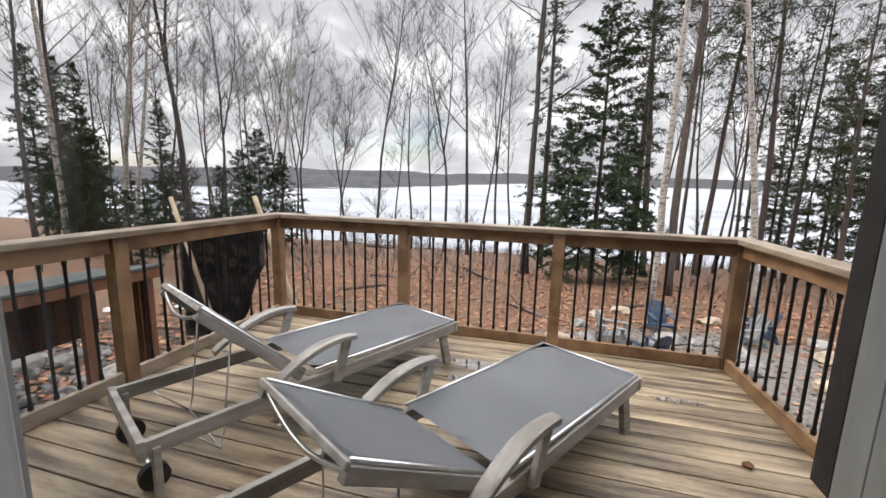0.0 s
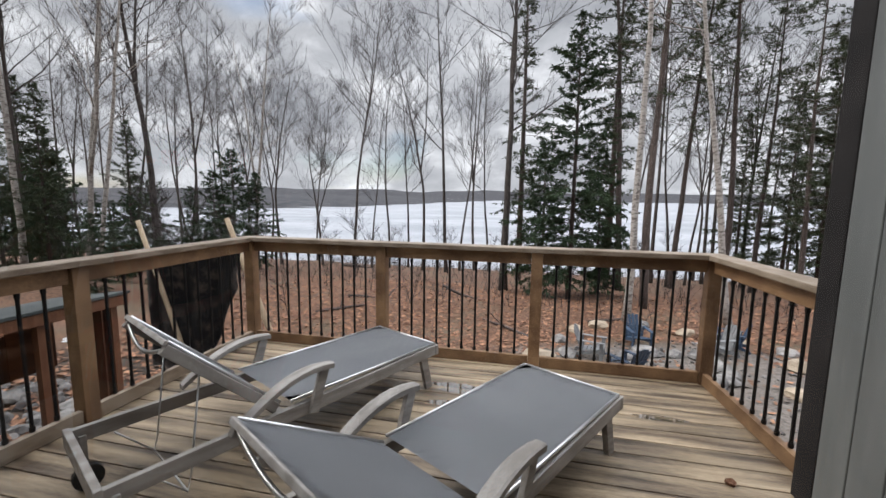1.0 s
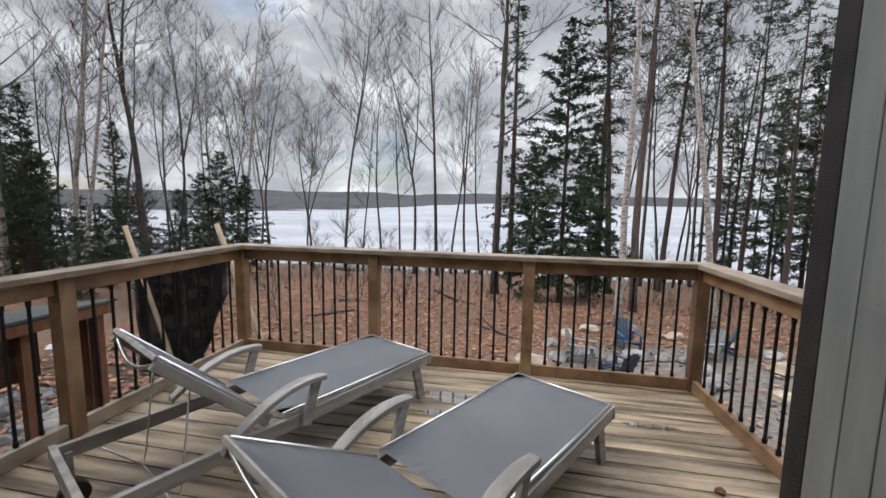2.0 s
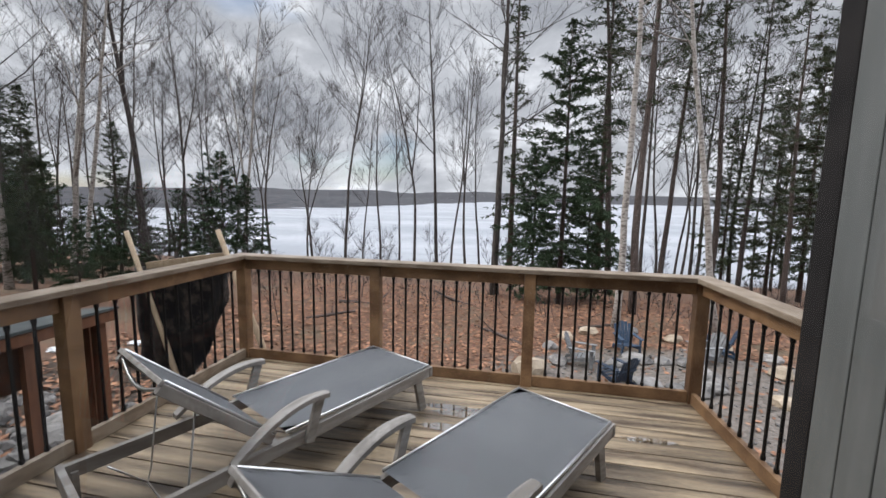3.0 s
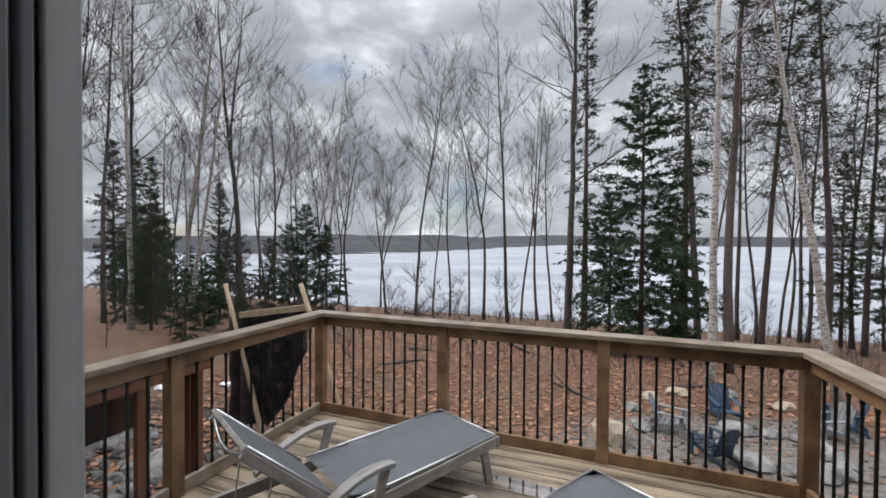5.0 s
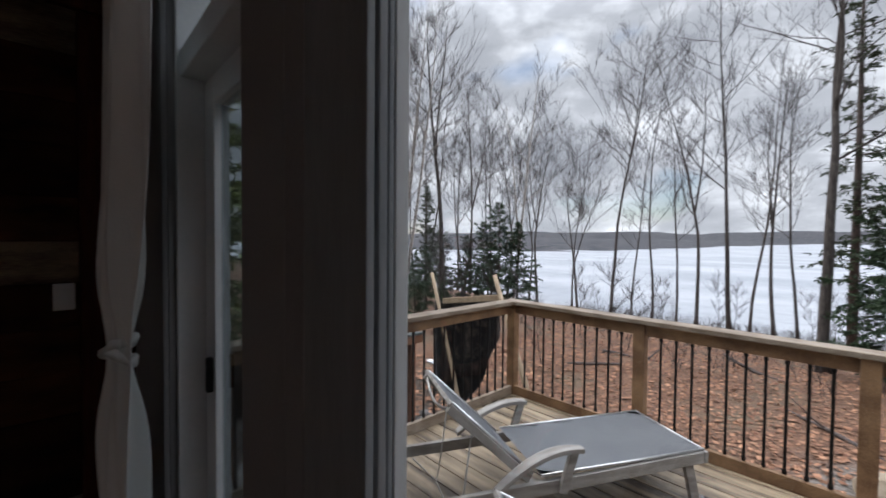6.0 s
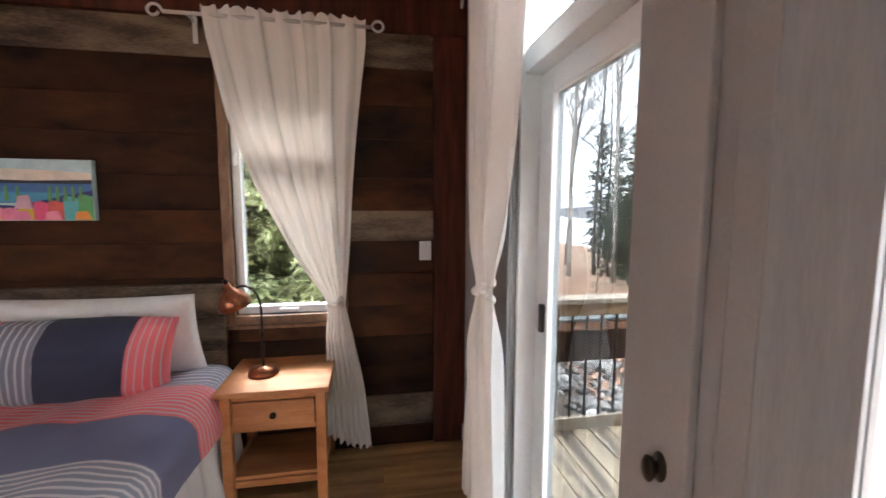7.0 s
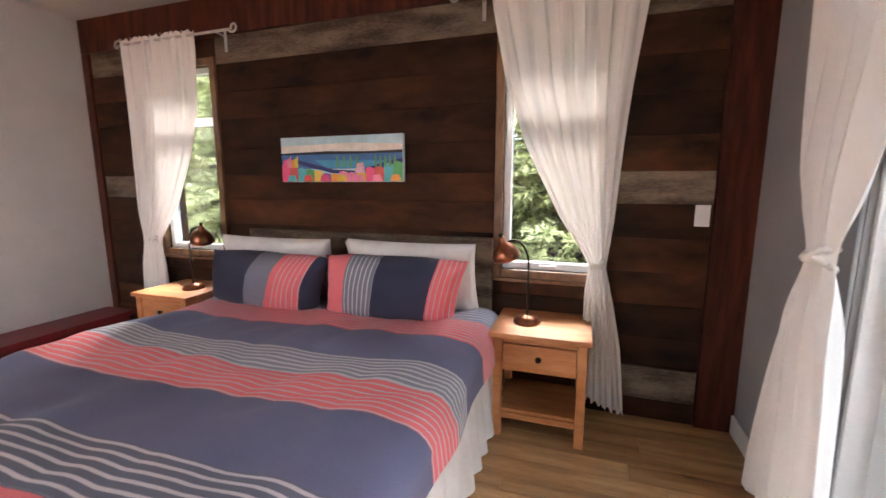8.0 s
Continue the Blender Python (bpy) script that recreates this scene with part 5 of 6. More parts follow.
def pine(seed, height, radius, label, crown_from=0.4, bark="pinebark", reach=2.4):
    rnd = random.Random(seed)
    tree = thing("pine", (0, 0, -50), 0, label, "tree", "tall pines by the shore")
    tv, tf, cv, cf = [], [], [], []
    main, mr = grow(rnd, (0, 0, -0.3), (0.02, 0, 1), height, radius, 0.02, 12, 0.02, 0.02)
    tube_data(main, mr, 8, tv, tf)
    z = crown_from
    while z < 0.99:
        k = min(11, int(z * 12))
        base = main[k].lerp(main[k + 1], z * 12 - k)
        for i in range(rnd.randint(2, 4)):
            a = rnd.uniform(0, 2 * math.pi)
            ln = reach * rnd.uniform(0.45, 1.0) * (1.1 - 0.75 * max(0, z - 0.5) * 2 * 0.9)
            pts, rr = grow(rnd, base, (math.cos(a), math.sin(a), rnd.uniform(-0.15, 0.35)), max(0.3, ln), 0.022, 0.006, 5, 0.10, 0.03)
            tube_data(pts, rr, 3, tv, tf, False)
            for s in range(9):
                q = rnd.randint(1, 4)
                p = pts[q].lerp(pts[q + 1], rnd.random()) + Vector((rnd.gauss(0, 0.16), rnd.gauss(0, 0.16), rnd.gauss(0.03, 0.09)))
                for b in range(5):
                    spray(rnd, cv, cf, p, Vector((rnd.gauss(0, 1), rnd.gauss(0, 1), rnd.gauss(0.25, 0.6))), rnd.uniform(0.15, 0.30), rnd.uniform(0.015, 0.028))
        z += rnd.uniform(0.02, 0.04)
    raw_part("trunk", tv, tf, M[bark], tree, "", True)
    raw_part("crown", cv, cf, M["pineneedle"], tree, "tufted pine needles")
    return tree


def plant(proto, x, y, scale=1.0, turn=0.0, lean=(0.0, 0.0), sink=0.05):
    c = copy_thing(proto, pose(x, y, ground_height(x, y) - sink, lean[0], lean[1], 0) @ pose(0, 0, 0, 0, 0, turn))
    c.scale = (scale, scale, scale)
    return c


T = {
    "a": bare_tree("bare_tree", 1, 19, 0.13, M["bark"], "tall bare grey hardwood on the lake shore", limbs=15, low=0.42),
    "b": bare_tree("bare_tree", 2, 17, 0.12, M["bark"], "bare forked hardwood with fine twigs", fork=0.45, limbs=13, low=0.40),
    "c": bare_tree("bare_tree", 3, 16, 0.09, M["bark"], "slender bare tree near the shore", limbs=11, low=0.35, spread=0.6),
    "d": bare_tree("bare_tree", 4, 18, 0.11, M["bark"], "bare tree with broad fan of twigs", fork=0.55, limbs=16, low=0.45, spread=0.85, bushy=1.3),
    "e": bare_tree("bare_tree", 5, 9, 0.085, M["bark"], "small crooked bare tree on the shore", fork=0.4, limbs=9, low=0.45, spread=0.9),
    "f": bare_tree("birch", 6, 17, 0.115, M["birch"], "pale birch with peeling bark", limbs=12, low=0.5, spread=0.7),
    "g": bare_tree("birch", 7, 16, 0.13, M["birch"], "pale forked birch with bare crown", fork=0.35, limbs=13, low=0.4, bushy=1.3),
    "h": bare_tree("bare_tree", 8, 20, 0.2, M["bark"], "thick dark bare trunk with high limbs", fork=0.5, limbs=12, low=0.4, spread=0.7),
    "s": bare_tree("sapling", 9, 4.5, 0.028, M["twig"], "thin leafless grey sapling near the shore", limbs=9, low=0.2, spread=0.7, bushy=0.8),
}
E_ = {
    "big": spruce(21, 13.5, 3.4, "dense dark green spruce", 1.2, sparse=0.22, taper=0.55),
    "mid": spruce(22, 7.5, 2.3, "small scraggly dark green fir", 1.1, sparse=0.22),
    "tall": spruce(23, 19, 2.0, "tall narrow spruce with gaps", 0.75, 0.2, "pineneedle", 0.5),
    "old": spruce(24, 15, 2.6, "broad dark evergreen with drooping boughs", 1.0, 0.12, "pineneedle", 0.15),
    "cedar": spruce(27, 9, 2.3, "bright yellow-green cedar outside the window", 1.5, 0.03, "cedar", 0.05),
    "pine": pine(25, 20, 0.16, "tall brown-trunked pine with tufted crown"),
    "pine2": pine(26, 17, 0.15, "pine with spreading tufted boughs", 0.25, reach=3.0),
}
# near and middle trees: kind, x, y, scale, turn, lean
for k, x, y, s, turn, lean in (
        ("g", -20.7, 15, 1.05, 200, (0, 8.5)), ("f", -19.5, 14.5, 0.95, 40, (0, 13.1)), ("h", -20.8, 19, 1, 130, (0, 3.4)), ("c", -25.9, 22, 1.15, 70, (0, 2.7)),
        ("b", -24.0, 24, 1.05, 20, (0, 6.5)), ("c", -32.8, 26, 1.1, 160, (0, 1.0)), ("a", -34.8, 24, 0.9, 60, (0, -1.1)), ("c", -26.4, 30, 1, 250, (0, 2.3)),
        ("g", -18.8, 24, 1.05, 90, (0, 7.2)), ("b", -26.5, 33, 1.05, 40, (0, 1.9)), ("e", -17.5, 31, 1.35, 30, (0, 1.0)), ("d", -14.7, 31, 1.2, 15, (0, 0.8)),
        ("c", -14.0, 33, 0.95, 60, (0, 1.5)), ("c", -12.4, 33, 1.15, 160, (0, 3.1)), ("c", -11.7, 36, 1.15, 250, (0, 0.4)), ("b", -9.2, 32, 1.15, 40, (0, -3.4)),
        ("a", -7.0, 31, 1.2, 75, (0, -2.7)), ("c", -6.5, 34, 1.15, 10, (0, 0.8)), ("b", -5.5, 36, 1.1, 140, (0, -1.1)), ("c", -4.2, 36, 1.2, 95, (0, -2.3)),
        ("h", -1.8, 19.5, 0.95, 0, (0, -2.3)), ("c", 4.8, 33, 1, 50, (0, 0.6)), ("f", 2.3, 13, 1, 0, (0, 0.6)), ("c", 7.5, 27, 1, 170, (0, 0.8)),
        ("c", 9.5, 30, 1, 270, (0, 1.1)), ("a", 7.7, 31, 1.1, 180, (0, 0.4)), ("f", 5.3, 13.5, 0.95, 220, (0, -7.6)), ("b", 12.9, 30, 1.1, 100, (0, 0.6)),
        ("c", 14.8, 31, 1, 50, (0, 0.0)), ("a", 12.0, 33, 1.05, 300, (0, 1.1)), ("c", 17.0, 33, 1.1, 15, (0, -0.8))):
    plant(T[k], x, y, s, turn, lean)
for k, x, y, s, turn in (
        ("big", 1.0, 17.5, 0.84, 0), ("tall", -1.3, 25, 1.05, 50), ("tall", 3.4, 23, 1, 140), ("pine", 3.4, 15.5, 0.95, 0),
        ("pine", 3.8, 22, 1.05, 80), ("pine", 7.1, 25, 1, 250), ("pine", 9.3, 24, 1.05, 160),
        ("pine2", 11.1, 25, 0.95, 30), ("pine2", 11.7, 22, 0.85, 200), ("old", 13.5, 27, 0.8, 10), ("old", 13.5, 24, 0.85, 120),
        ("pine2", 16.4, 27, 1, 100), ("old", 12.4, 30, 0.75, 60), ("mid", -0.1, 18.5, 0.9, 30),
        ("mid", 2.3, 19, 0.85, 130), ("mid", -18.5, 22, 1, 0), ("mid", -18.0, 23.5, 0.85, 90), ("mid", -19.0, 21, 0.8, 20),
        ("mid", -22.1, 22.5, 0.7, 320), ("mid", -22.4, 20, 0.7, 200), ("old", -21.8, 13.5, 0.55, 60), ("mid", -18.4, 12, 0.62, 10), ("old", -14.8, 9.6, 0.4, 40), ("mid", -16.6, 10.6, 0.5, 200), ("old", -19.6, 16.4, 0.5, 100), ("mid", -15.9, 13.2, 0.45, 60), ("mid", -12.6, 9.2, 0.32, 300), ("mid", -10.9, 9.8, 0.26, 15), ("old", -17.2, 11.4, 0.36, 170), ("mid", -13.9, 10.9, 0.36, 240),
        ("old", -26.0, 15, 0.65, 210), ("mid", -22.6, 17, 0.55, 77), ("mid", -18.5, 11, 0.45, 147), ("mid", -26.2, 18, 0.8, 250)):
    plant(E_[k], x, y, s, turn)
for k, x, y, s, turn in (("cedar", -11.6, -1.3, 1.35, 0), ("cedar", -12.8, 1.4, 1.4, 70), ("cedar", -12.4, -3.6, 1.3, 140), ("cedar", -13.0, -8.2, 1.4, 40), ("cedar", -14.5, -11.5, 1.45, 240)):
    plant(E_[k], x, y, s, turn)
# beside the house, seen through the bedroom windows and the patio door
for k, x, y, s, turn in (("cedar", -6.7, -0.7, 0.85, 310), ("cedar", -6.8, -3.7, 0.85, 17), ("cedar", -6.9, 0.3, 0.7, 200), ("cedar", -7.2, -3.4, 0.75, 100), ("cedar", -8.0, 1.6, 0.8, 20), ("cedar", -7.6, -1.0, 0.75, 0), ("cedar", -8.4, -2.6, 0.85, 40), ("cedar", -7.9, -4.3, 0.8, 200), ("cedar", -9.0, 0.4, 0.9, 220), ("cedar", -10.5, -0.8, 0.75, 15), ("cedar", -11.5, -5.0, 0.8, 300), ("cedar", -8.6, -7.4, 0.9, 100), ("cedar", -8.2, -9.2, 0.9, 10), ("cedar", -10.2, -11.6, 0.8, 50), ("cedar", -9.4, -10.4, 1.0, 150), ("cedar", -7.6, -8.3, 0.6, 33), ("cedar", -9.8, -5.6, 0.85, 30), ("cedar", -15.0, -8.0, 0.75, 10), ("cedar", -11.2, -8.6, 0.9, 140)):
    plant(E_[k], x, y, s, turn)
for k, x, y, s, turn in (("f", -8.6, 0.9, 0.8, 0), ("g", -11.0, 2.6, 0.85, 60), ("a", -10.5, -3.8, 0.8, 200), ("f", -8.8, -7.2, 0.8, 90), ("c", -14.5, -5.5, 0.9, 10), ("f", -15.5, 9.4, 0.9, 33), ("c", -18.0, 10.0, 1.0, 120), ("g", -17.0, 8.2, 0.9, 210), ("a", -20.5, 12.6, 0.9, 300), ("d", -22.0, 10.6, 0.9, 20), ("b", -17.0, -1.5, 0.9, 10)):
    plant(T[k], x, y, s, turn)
rs = random.Random(77)
for i in range(36):
    x, y = rs.uniform(-16, 14), rs.uniform(27, 41)
    plant(T["s"], x, y, rs.uniform(0.4, 0.95), rs.uniform(0, 360), (rs.uniform(-5, 5), rs.uniform(-5, 5)))
for i in range(12):
    plant(T["s"], rs.uniform(-14, -6), rs.uniform(7, 16), rs.uniform(0.4, 0.9), rs.uniform(0, 360), (rs.uniform(-6, 6), rs.uniform(-6, 6)))
rb = random.Random(41)
for i in range(11):
    k = rb.choice("abcd")
    plant(T[k], rb.uniform(-44, -20), rb.uniform(24, 42), rb.uniform(0.9, 1.3), rb.uniform(0, 360))
for i in range(7):
    k = rb.choice("abcd")
    plant(T[k], rb.uniform(5, 34), rb.uniform(28, 40), rb.uniform(0.9, 1.25), rb.uniform(0, 360))
for proto in (*T.values(), *E_.values()):
    for o in (*proto.children_recursive, proto):
        bpy.data.objects.remove(o)


# ---- brush, litter, logs ----
def stuff(name, v, f, material, label, category):
    return tagged(raw_part(name, v, f, material), label, category, kind="stuff")


rl = random.Random(8)
lv, lf = [], []
for i in range(26000):
    y = 3.6 + 17 * rl.random() ** 1.3
    x = rl.uniform(-8 - 0.5 * y * 0.4, 6 + 0.35 * y)
    if ((x - 3.3) / 4.2) ** 2 + ((y - 7.6) / 3.3) ** 2 < 1 and rl.random() < 0.86:
        continue
    z = ground_height(x, y) + rl.uniform(0.01, 0.045)
    a, s = rl.uniform(0, 6.28), rl.uniform(0.035, 0.085)
    c, sn, tilt = math.cos(a) * s, math.sin(a) * s, rl.uniform(-0.5, 0.5) * s
    b = len(lv)
    lv.extend([(x - c, y - sn, z), (x - sn * 0.6, y + c * 0.6, z + tilt), (x + c, y + sn, z + abs(tilt) * 0.5), (x + sn * 0.6, y - c * 0.6, z - tilt * 0.4)])
    lf.append((b, b + 1, b + 2, b + 3))
stuff("fallen_leaves", lv, lf, M["leaf"], "dry brown leaves lying on the ground", "leaves")
bv, bf = [], []
for i in range(2300):
    y = rl.uniform(18, 41) if i % 3 else rl.uniform(13, 20)
    x = rl.uniform(-20, 22)
    if i > 1500:
        y = rl.uniform(34, 41.5)
    z = ground_height(x, y)
    hgt = rl.uniform(0.3, 1.0)
    p, r = grow(rl, (x, y, z - 0.05), (rl.gauss(0, 0.3), rl.gauss(0, 0.3), 1), hgt, 0.009, 0.004, 3, 0.12, 0.02)
    tube_data(p, r, 3, bv, bf, False)
    for w in range(3):
        q = rl.randint(1, 2)
        p2, r2 = grow(rl, p[q], (rl.gauss(0, 0.7), rl.gauss(0, 0.7), 0.8), hgt * 0.5, 0.006, 0.003, 2, 0.15, 0.02)
        tube_data(p2, r2, 3, bv, bf, False)
stuff("brush", bv, bf, M["twig"], "leafless brown brush along the shore", "brush")
for x0, y0, ang, ln, r in ((-5.5, 13.5, 0.2, 2.6, 0.09), (-3.2, 15.5, 2.7, 2.2, 0.07), (-6.2, 11.5, 0.9, 1.6, 0.06), (-1.2, 11.2, 2.4, 2.4, 0.05), (-14.6, 32.0, 0.1, 3.2, 0.2), (2.0, 13.0, 0.5, 1.8, 0.06)):
    g = thing("log", (x0, y0, ground_height(x0, y0) + r * 0.6), math.degrees(ang), "dark fallen log lying among the leaves", "log", "fallen logs")
    p, rr = grow(random.Random(int(ln * 100)), (-ln / 2, 0, 0), (1, 0, 0.02), ln, r, r * 0.6, 6, 0.06, 0.0)
    tube("stem", p, rr, M["pinebark"], g, 9)
    p2, r2 = grow(random.Random(int(ln * 77)), p[3], (0.5, 0.8, 0.6), ln * 0.35, r * 0.4, r * 0.15, 3, 0.1, 0)
    tube("stub", p2, r2, M["pinebark"], g, 6)


# ---- stones ----
def rock_bm(seed, size, flat=0.7, sub=2):
    bm = bmesh.new()
    bmesh.ops.create_icosphere(bm, subdivisions=sub, radius=1.0)
    r = random.Random(seed)
    ox_, sx, sy = r.uniform(0, 50), r.uniform(0.8, 1.25), r.uniform(0.8, 1.25)
    for v in bm.verts:
        k = 1 + 0.38 * noise.noise(v.co * 1.1 + Vector((ox_, 0, 0))) + 0.12 * noise.noise(v.co * 3 + Vector((ox_, 5, 0)))
        v.co = Vector((v.co.x * sx, v.co.y * sy, v.co.z * flat)) * (k * size)
    return bm


def stone(x, y, size, seed, material, label, flat=0.7):
    s = thing("stone", (x, y, ground_height(x, y) + size * flat * 0.45), random.Random(seed).uniform(0, 360), label, "stone", "stones round the fire pit")
    part("body", rock_bm(seed, size, flat), material, s)
    return s


rk = random.Random(4)
PIT = (2.5, 9.2)
for i in range(15):
    a = 2 * math.pi * i / 15
    stone(PIT[0] + 0.95 * math.cos(a) + rk.uniform(-0.12, 0.12), PIT[1] + 0.75 * math.sin(a) + rk.uniform(-0.1, 0.1), rk.uniform(0.16, 0.30), i, M["stone"], "grey field stone in the fire ring", 0.5)
for i, (x, y, s) in enumerate(((-0.28, 8.6, 0.38), (0.25, 10.4, 0.22), (0.7, 11.4, 0.25), (1.4, 12.0, 0.23), (2.6, 12.4, 0.26), (3.6, 12.0, 0.22), (4.6, 11.6, 0.25), (5.4, 10.9, 0.24), (6.0, 10.1, 0.22), (6.4, 9.0, 0.25), (0.35, 9.4, 0.22), (4.2, 8.2, 0.2), (4.9, 9.6, 0.26))):
    stone(x, y, s, 50 + i, M["tan"] if i % 3 != 1 else M["stone"], "pale tan boulder edging the gravel", 0.75 if i == 0 else 0.55)
# rubble below the deck: the larger pieces by themselves, the small ones joined
for i in range(60):
    x, y = rk.uniform(-8.0, -3.5), rk.uniform(0.6, 4.6)
    s = rk.uniform(0.09, 0.26)
    st = stone(x, y, s, 200 + i, M["stone"], "broken grey rock on the slope below the deck", 0.6)
    st["group"] = "rocks below the deck"
rv, rf = [], []
tmpl = rock_bm(999, 1.0, 0.6, 1)
tv0, tf0 = [v.co.copy() for v in tmpl.verts], [[v.index for v in f.verts] for f in tmpl.faces]
tmpl.free()
for i in range(1900):
    if i < 1450:
        x, y, s = rk.uniform(-9.0, -3.3), rk.uniform(-1.5, 5.2), rk.uniform(0.03, 0.13)
    else:
        a, q = rk.uniform(0, 6.28), rk.random() ** 0.5
        x, y, s = 3.3 + 3.6 * q * math.cos(a), 8.2 + 3.2 * q * math.sin(a), rk.uniform(0.015, 0.06)
    m = pose(x, y, ground_height(x, y) + s * 0.2, rk.uniform(-30, 30), rk.uniform(-30, 30), rk.uniform(0, 360))
    b = len(rv)
    rv.extend(tuple(m @ (v * s)) for v in tv0)
    rf.extend(tuple(b + k for k in f) for f in tf0)
stuff("rubble", rv, rf, M["rubble"], "loose grey broken stone and gravel", "rubble")
for x, y, sx, sy in ((-4.55, 3.15, 0.42, 0.2), (-4.95, 2.55, 0.3, 0.14), (-5.5, 2.0, 0.25, 0.12), (-4.2, 2.2, 0.22, 0.1), (-6.3, 3.2, 0.3, 0.13), (-4.4, 1.4, 0.16, 0.1), (-5.2, 3.5, 0.18, 0.1), (-9.5, 6.5, 0.3, 0.2), (-10.4, 7.2, 0.25, 0.15), (-8.8, 7.4, 0.22, 0.12)):
    bm = bmesh.new()
    bmesh.ops.create_icosphere(bm, subdivisions=3, radius=1.0)
    for v in bm.verts:
        k = 1 + 0.8 * noise.noise(v.co * 2.3 + Vector((x, y, 0)))
        v.co = Vector((v.co.x * sx * k, v.co.y * sy * k, v.co.z * 0.035))
    sn = part("snow_patch", bm, M["snow"], None, "", True)
    sn.matrix_world = pose(x, y, ground_height(x, y) + 0.03)
    tagged(sn, "melting patch of old snow on the rubble", "snow", "snow patches")


# ---- garden chairs ----
def adirondack(x, y, rz, material, label):
    c = thing("adirondack_chair", (x, y, ground_height(x, y) + 0.02), rz, label, "chair", "chairs round the fire pit")
    for s in (-1, 1):
        part("side_rail", beam((s * 0.25, -0.40, 0.30), (s * 0.25, 0.45, 0.10), 0.03, 0.10, 0.004), material, c)
        part("front_leg", box(s * 0.29 - 0.015, s * 0.29 + 0.015, -0.42, -0.31, 0.0, 0.56, 0.004), material, c)
        part("back_leg", beam((s * 0.26, 0.40, 0.16), (s * 0.26, 0.47, 0.0), 0.03, 0.09, 0.004), material, c)
        part("armrest", box(s * 0.32 - 0.065, s * 0.32 + 0.065, -0.46, 0.30, 0.562, 0.585, 0.006), material, c)
        part("arm_post", beam((s * 0.29, 0.25, 0.56), (s * 0.27, 0.22, 0.20), 0.03, 0.06, 0.004), material, c)
    for k in range(5):
        t = k / 4
        part("seat_slat", beam((-0.27, -0.38 + 0.52 * t, 0.365 - 0.125 * t), (0.27, -0.38 + 0.52 * t, 0.365 - 0.125 * t), 0.10, 0.02, 0.003), material, c)
    for k in range(5):
        u = (k - 2) / 2
        ht = 0.80 - 0.10 * u * u
        part("back_slat", beam((u * 0.20, 0.20, 0.20), (u * 0.25, 0.20 + 0.36 * ht, 0.20 + 0.95 * ht), 0.022, 0.098, 0.003, up=(1, 0, 0)), material, c)
    part("back_brace", beam((-0.27, 0.37, 0.56), (0.27, 0.37, 0.56), 0.03, 0.06, 0.003), material, c)
    c.scale = (0.72, 0.72, 0.72)
    return c


adirondack(2.05, 10.5, 10, M["blue"], "blue adirondack chair facing the fire pit")
adirondack(1.4, 8.4, 215, M["navyplastic"], "dark navy adirondack chair beside the fire pit")
adirondack(0.83, 9.45, 75, M["greyplastic"], "pale grey weathered adirondack chair on gravel")
adirondack(3.7, 10.2, -70, M["greyplastic"], "pale grey weathered adirondack chair among stones")
adirondack(4.25, 10.9, -110, M["blue"], "blue adirondack chair at the gravel edge")

# ---- lean-to, poles and tarp beside the deck ----
sh = thing("lean_to", (-5.5, 3.0, ground_height(-5.5, 3.0)), 0, "low open wooden lean-to with orange-stained posts", "shed")
gz = ground_height(-5.5, 3.0)
part("roof", beam((-0.36, -0.46, 0.155 - gz), (0.76, -0.46, 0.320 - gz), 2.28, 0.03, 0.004), M["shedroof"], sh, "grey-green flat roof boards")
part("front_beam", box(0.70, 0.748, -1.58, 0.66, 0.19 - gz, 0.298 - gz, 0.004), M["stain"], sh)
part("end_beam", beam((-0.34, 0.62, 0.085 - gz), (0.698, 0.62, 0.24 - gz), 0.045, 0.10, 0.004), M["stain"], sh)
# dark back boards, lengthened downwards to stand in for shade under the roof
for k in range(15):
    part("back_board", box(-0.345, -0.325, -1.6 + 0.15 * k, -1.456 + 0.15 * k, -0.62 - gz, 0.115 - gz, 0.003), M["barn"], sh)
for x, y in ((0.66, -0.12), (0.66, 0.54), (0.66, -1.5), (-0.3, -1.5), (-0.3, 0.54)):
    part("post", box(x - 0.035, x + 0.035, y - 0.035, y + 0.035, -0.15, (0.188 if x > 0 else 0.13) - gz, 0.004), M["stain"], sh)
for k in range(2):
    part("slat", box(0.28 + 0.16 * k, 0.42 + 0.16 * k, 0.61, 0.63, 0.05, 0.18 - gz, 0.003), M["stain"], sh)

fr = thing("pole_frame", (-4.9, 5.2, ground_height(-4.9, 5.2)), 0, "rough frame of leaning peeled poles", "frame")
gz = ground_height(-4.9, 5.2)
tube("pole", [(-0.45, -0.05, -0.1), (-0.66, 0, -1.35 - gz), (-0.86, 0.03, -0.80 - gz), (-1.01, 0.03, -0.36 - gz), (-1.43, 0, 0.97 - gz)], [0.05, 0.045, 0.04, 0.036, 0.034], M["raw"], fr, 9)
tube("pole", [(1.22, 0.0, -0.1), (0.78, 0, -0.62 - gz), (0.13, 0, 1.04 - gz)], [0.05, 0.045, 0.035], M["raw"], fr, 9)
part("cross_beam", beam((-1.16, 0.06, 0.455 - gz), (0.24, 0.06, 0.675 - gz), 0.05, 0.10, 0.005), M["raw"], fr, "grey squared beam")
bm = bmesh.new()
rows = []
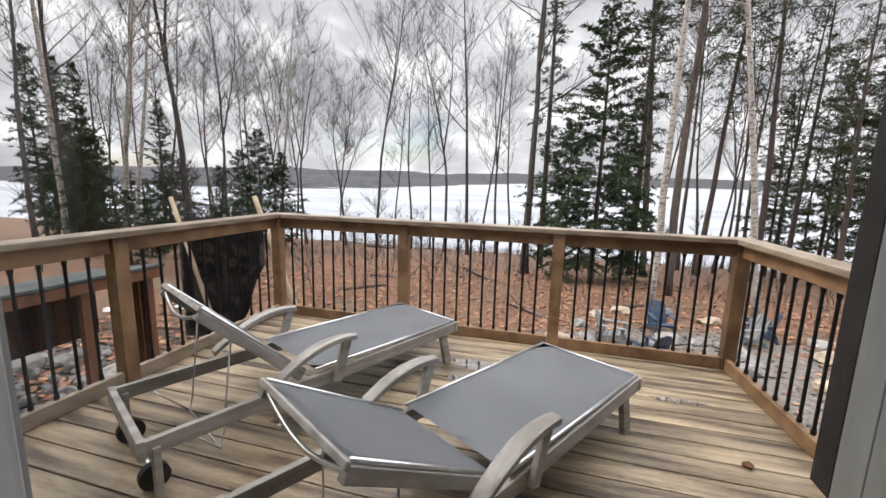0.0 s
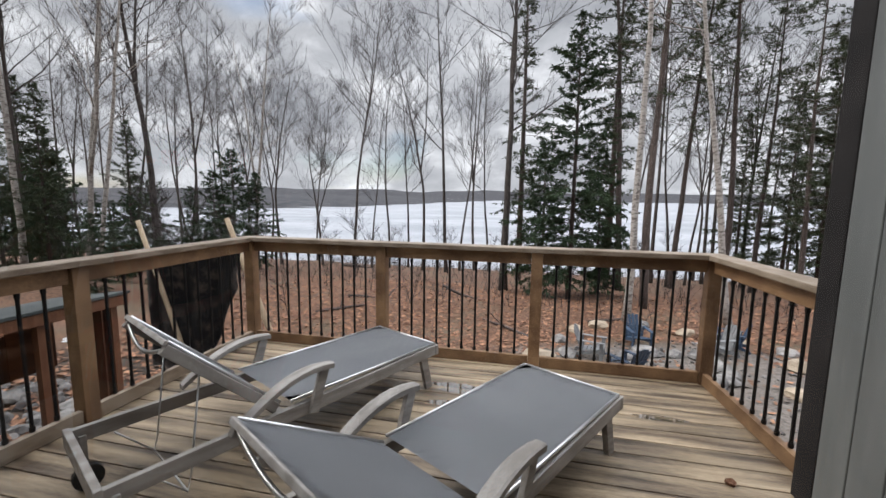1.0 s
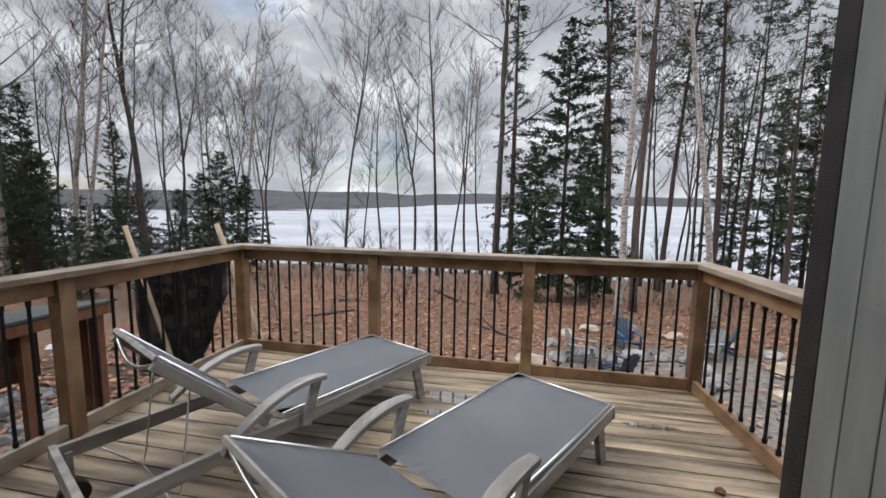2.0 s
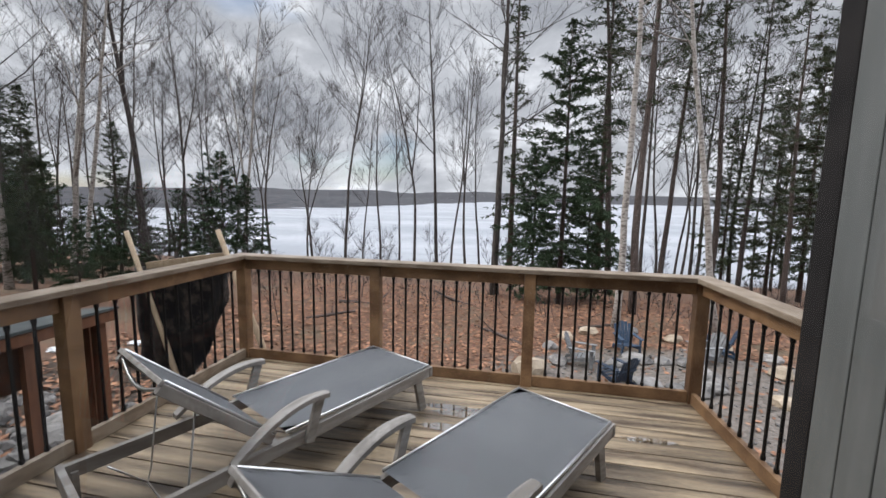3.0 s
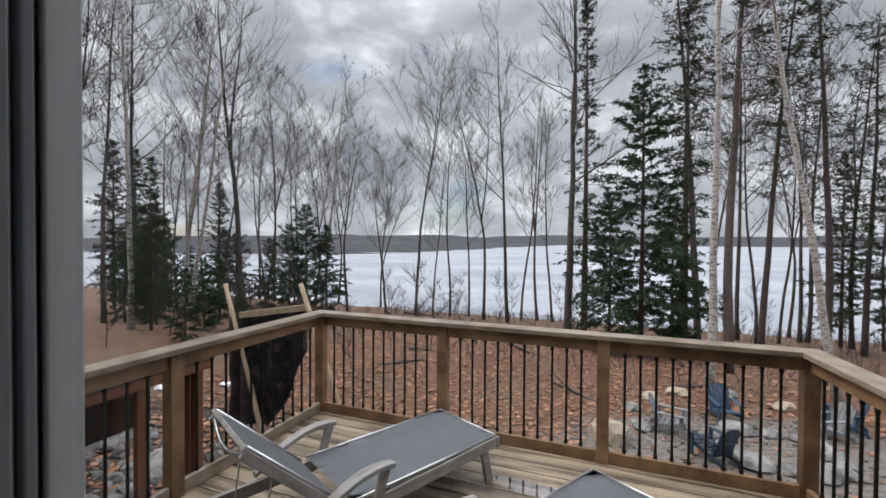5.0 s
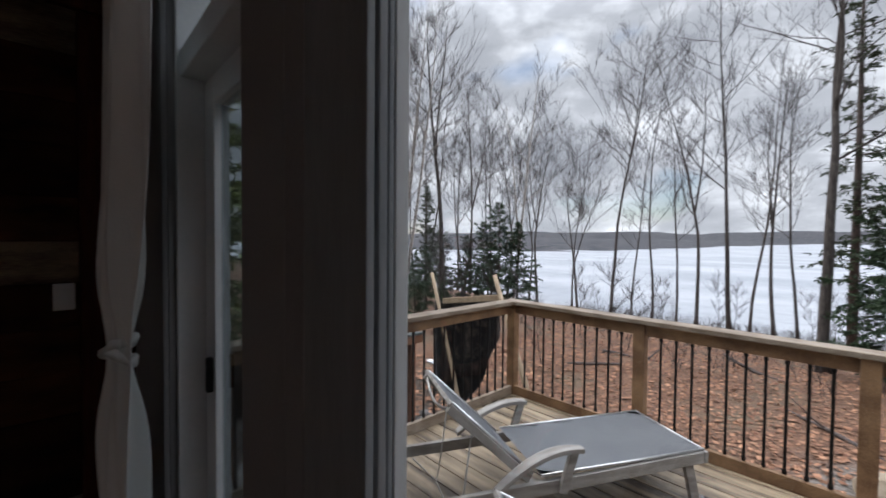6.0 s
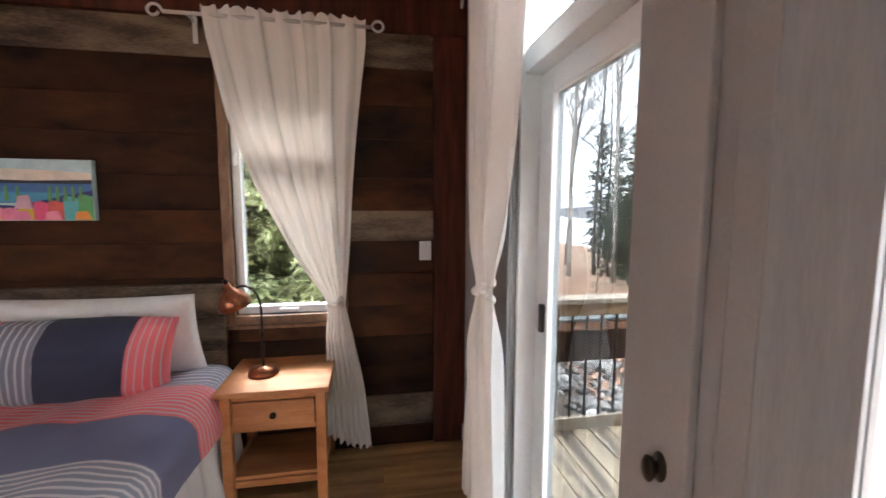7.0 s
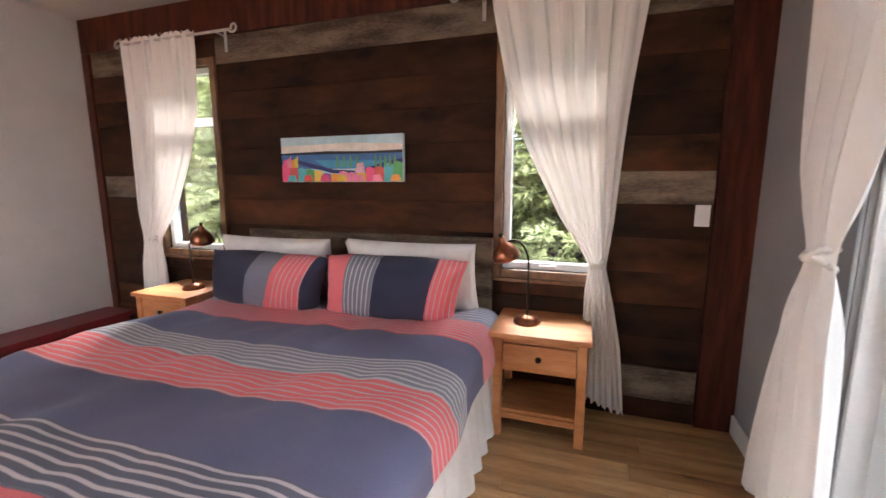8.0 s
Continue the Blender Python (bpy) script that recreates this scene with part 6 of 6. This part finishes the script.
for j in range(19):
    row = []
    for i in range(25):
        u = i / 24
        top = 0.41 + 0.2 * u - gz
        bot = max(0.05, (-1.35 if u < 0.5 else -1.35 + 1.35 * ((u - 0.5) / 0.5) ** 1.4) - gz)
        z = top + (bot - top) * j / 18
        row.append(bm.verts.new((-1.45 + 1.62 * u, 0.10 + 0.05 * math.sin(u * 19) * (0.3 + j / 18) + 0.06 * noise.noise((u * 4, j * 0.2, 1)), z)))
    rows.append(row)
for r0, r1 in zip(rows, rows[1:]):
    for i in range(24):
        bm.faces.new((r0[i], r0[i + 1], r1[i + 1], r1[i]))
bmesh.ops.solidify(bm, geom=list(bm.faces), thickness=0.006)
tp_ = part("tarp", bm, M["tarp"], None, "", True)
tp_.matrix_world = pose(-4.9, 5.2, ground_height(-4.9, 5.2))
tagged(tp_, "black tarp hanging in folds from the poles", "tarp")
# one curled leaf on the boards
lfm = bmesh.new()
for i in range(6):
    for j in range(2):
        lfm.verts.new((0.028 * math.cos(i * 1.05) * (0.6 + 0.4 * j), 0.028 * math.sin(i * 1.05) * (0.6 + 0.4 * j), 0.003 + 0.016 * j + 0.006 * math.sin(i * 2)))
lfm.verts.ensure_lookup_table()
for i in range(6):
    a, b = 2 * i, 2 * ((i + 1) % 6)
    lfm.faces.new((lfm.verts[a], lfm.verts[b], lfm.verts[b + 1], lfm.verts[a + 1]))
lfm.faces.new([lfm.verts[2 * i] for i in range(6)])
lo = part("leaf", lfm, M["leaf"])
lo.matrix_world = pose(0.49, 2.27, 0.001)
tagged(lo, "curled dry brown leaf lying on the deck", "leaf")

# ---- thin puddles on the boards ----
wet = glass_material("standing_water")
wet.node_tree.nodes["Layer Weight"].inputs["Blend"].default_value = 0.35
for x, y, sx, sy in ((-0.82, 2.92, 0.30, 0.05), (-0.95, 2.72, 0.22, 0.045), (-0.6, 3.0, 0.25, 0.04), (0.33, 2.86, 0.16, 0.035), (-1.0, 2.99, 0.2, 0.04), (-1.75, 1.9, 0.18, 0.05)):
    bm = bmesh.new()
    ring = [bm.verts.new((sx * math.cos(k * 0.2618) * (1 + 0.3 * noise.noise((x, k * 0.5, 0))), sy * math.sin(k * 0.2618) * (1 + 0.3 * noise.noise((y, k * 0.5, 2))), 0.0)) for k in range(24)]
    face = bm.faces.new(ring)
    r = bmesh.ops.extrude_face_region(bm, geom=[face])
    for v in [g for g in r["geom"] if isinstance(g, bmesh.types.BMVert)]:
        v.co.z += 0.0008
    pd = part("puddle", bm, wet)
    pd.matrix_world = pose(x, y, 0.0012)
    pd.visible_shadow = False
    tagged(pd, "shallow puddle of water on the boards", "puddle", "puddles on the deck")
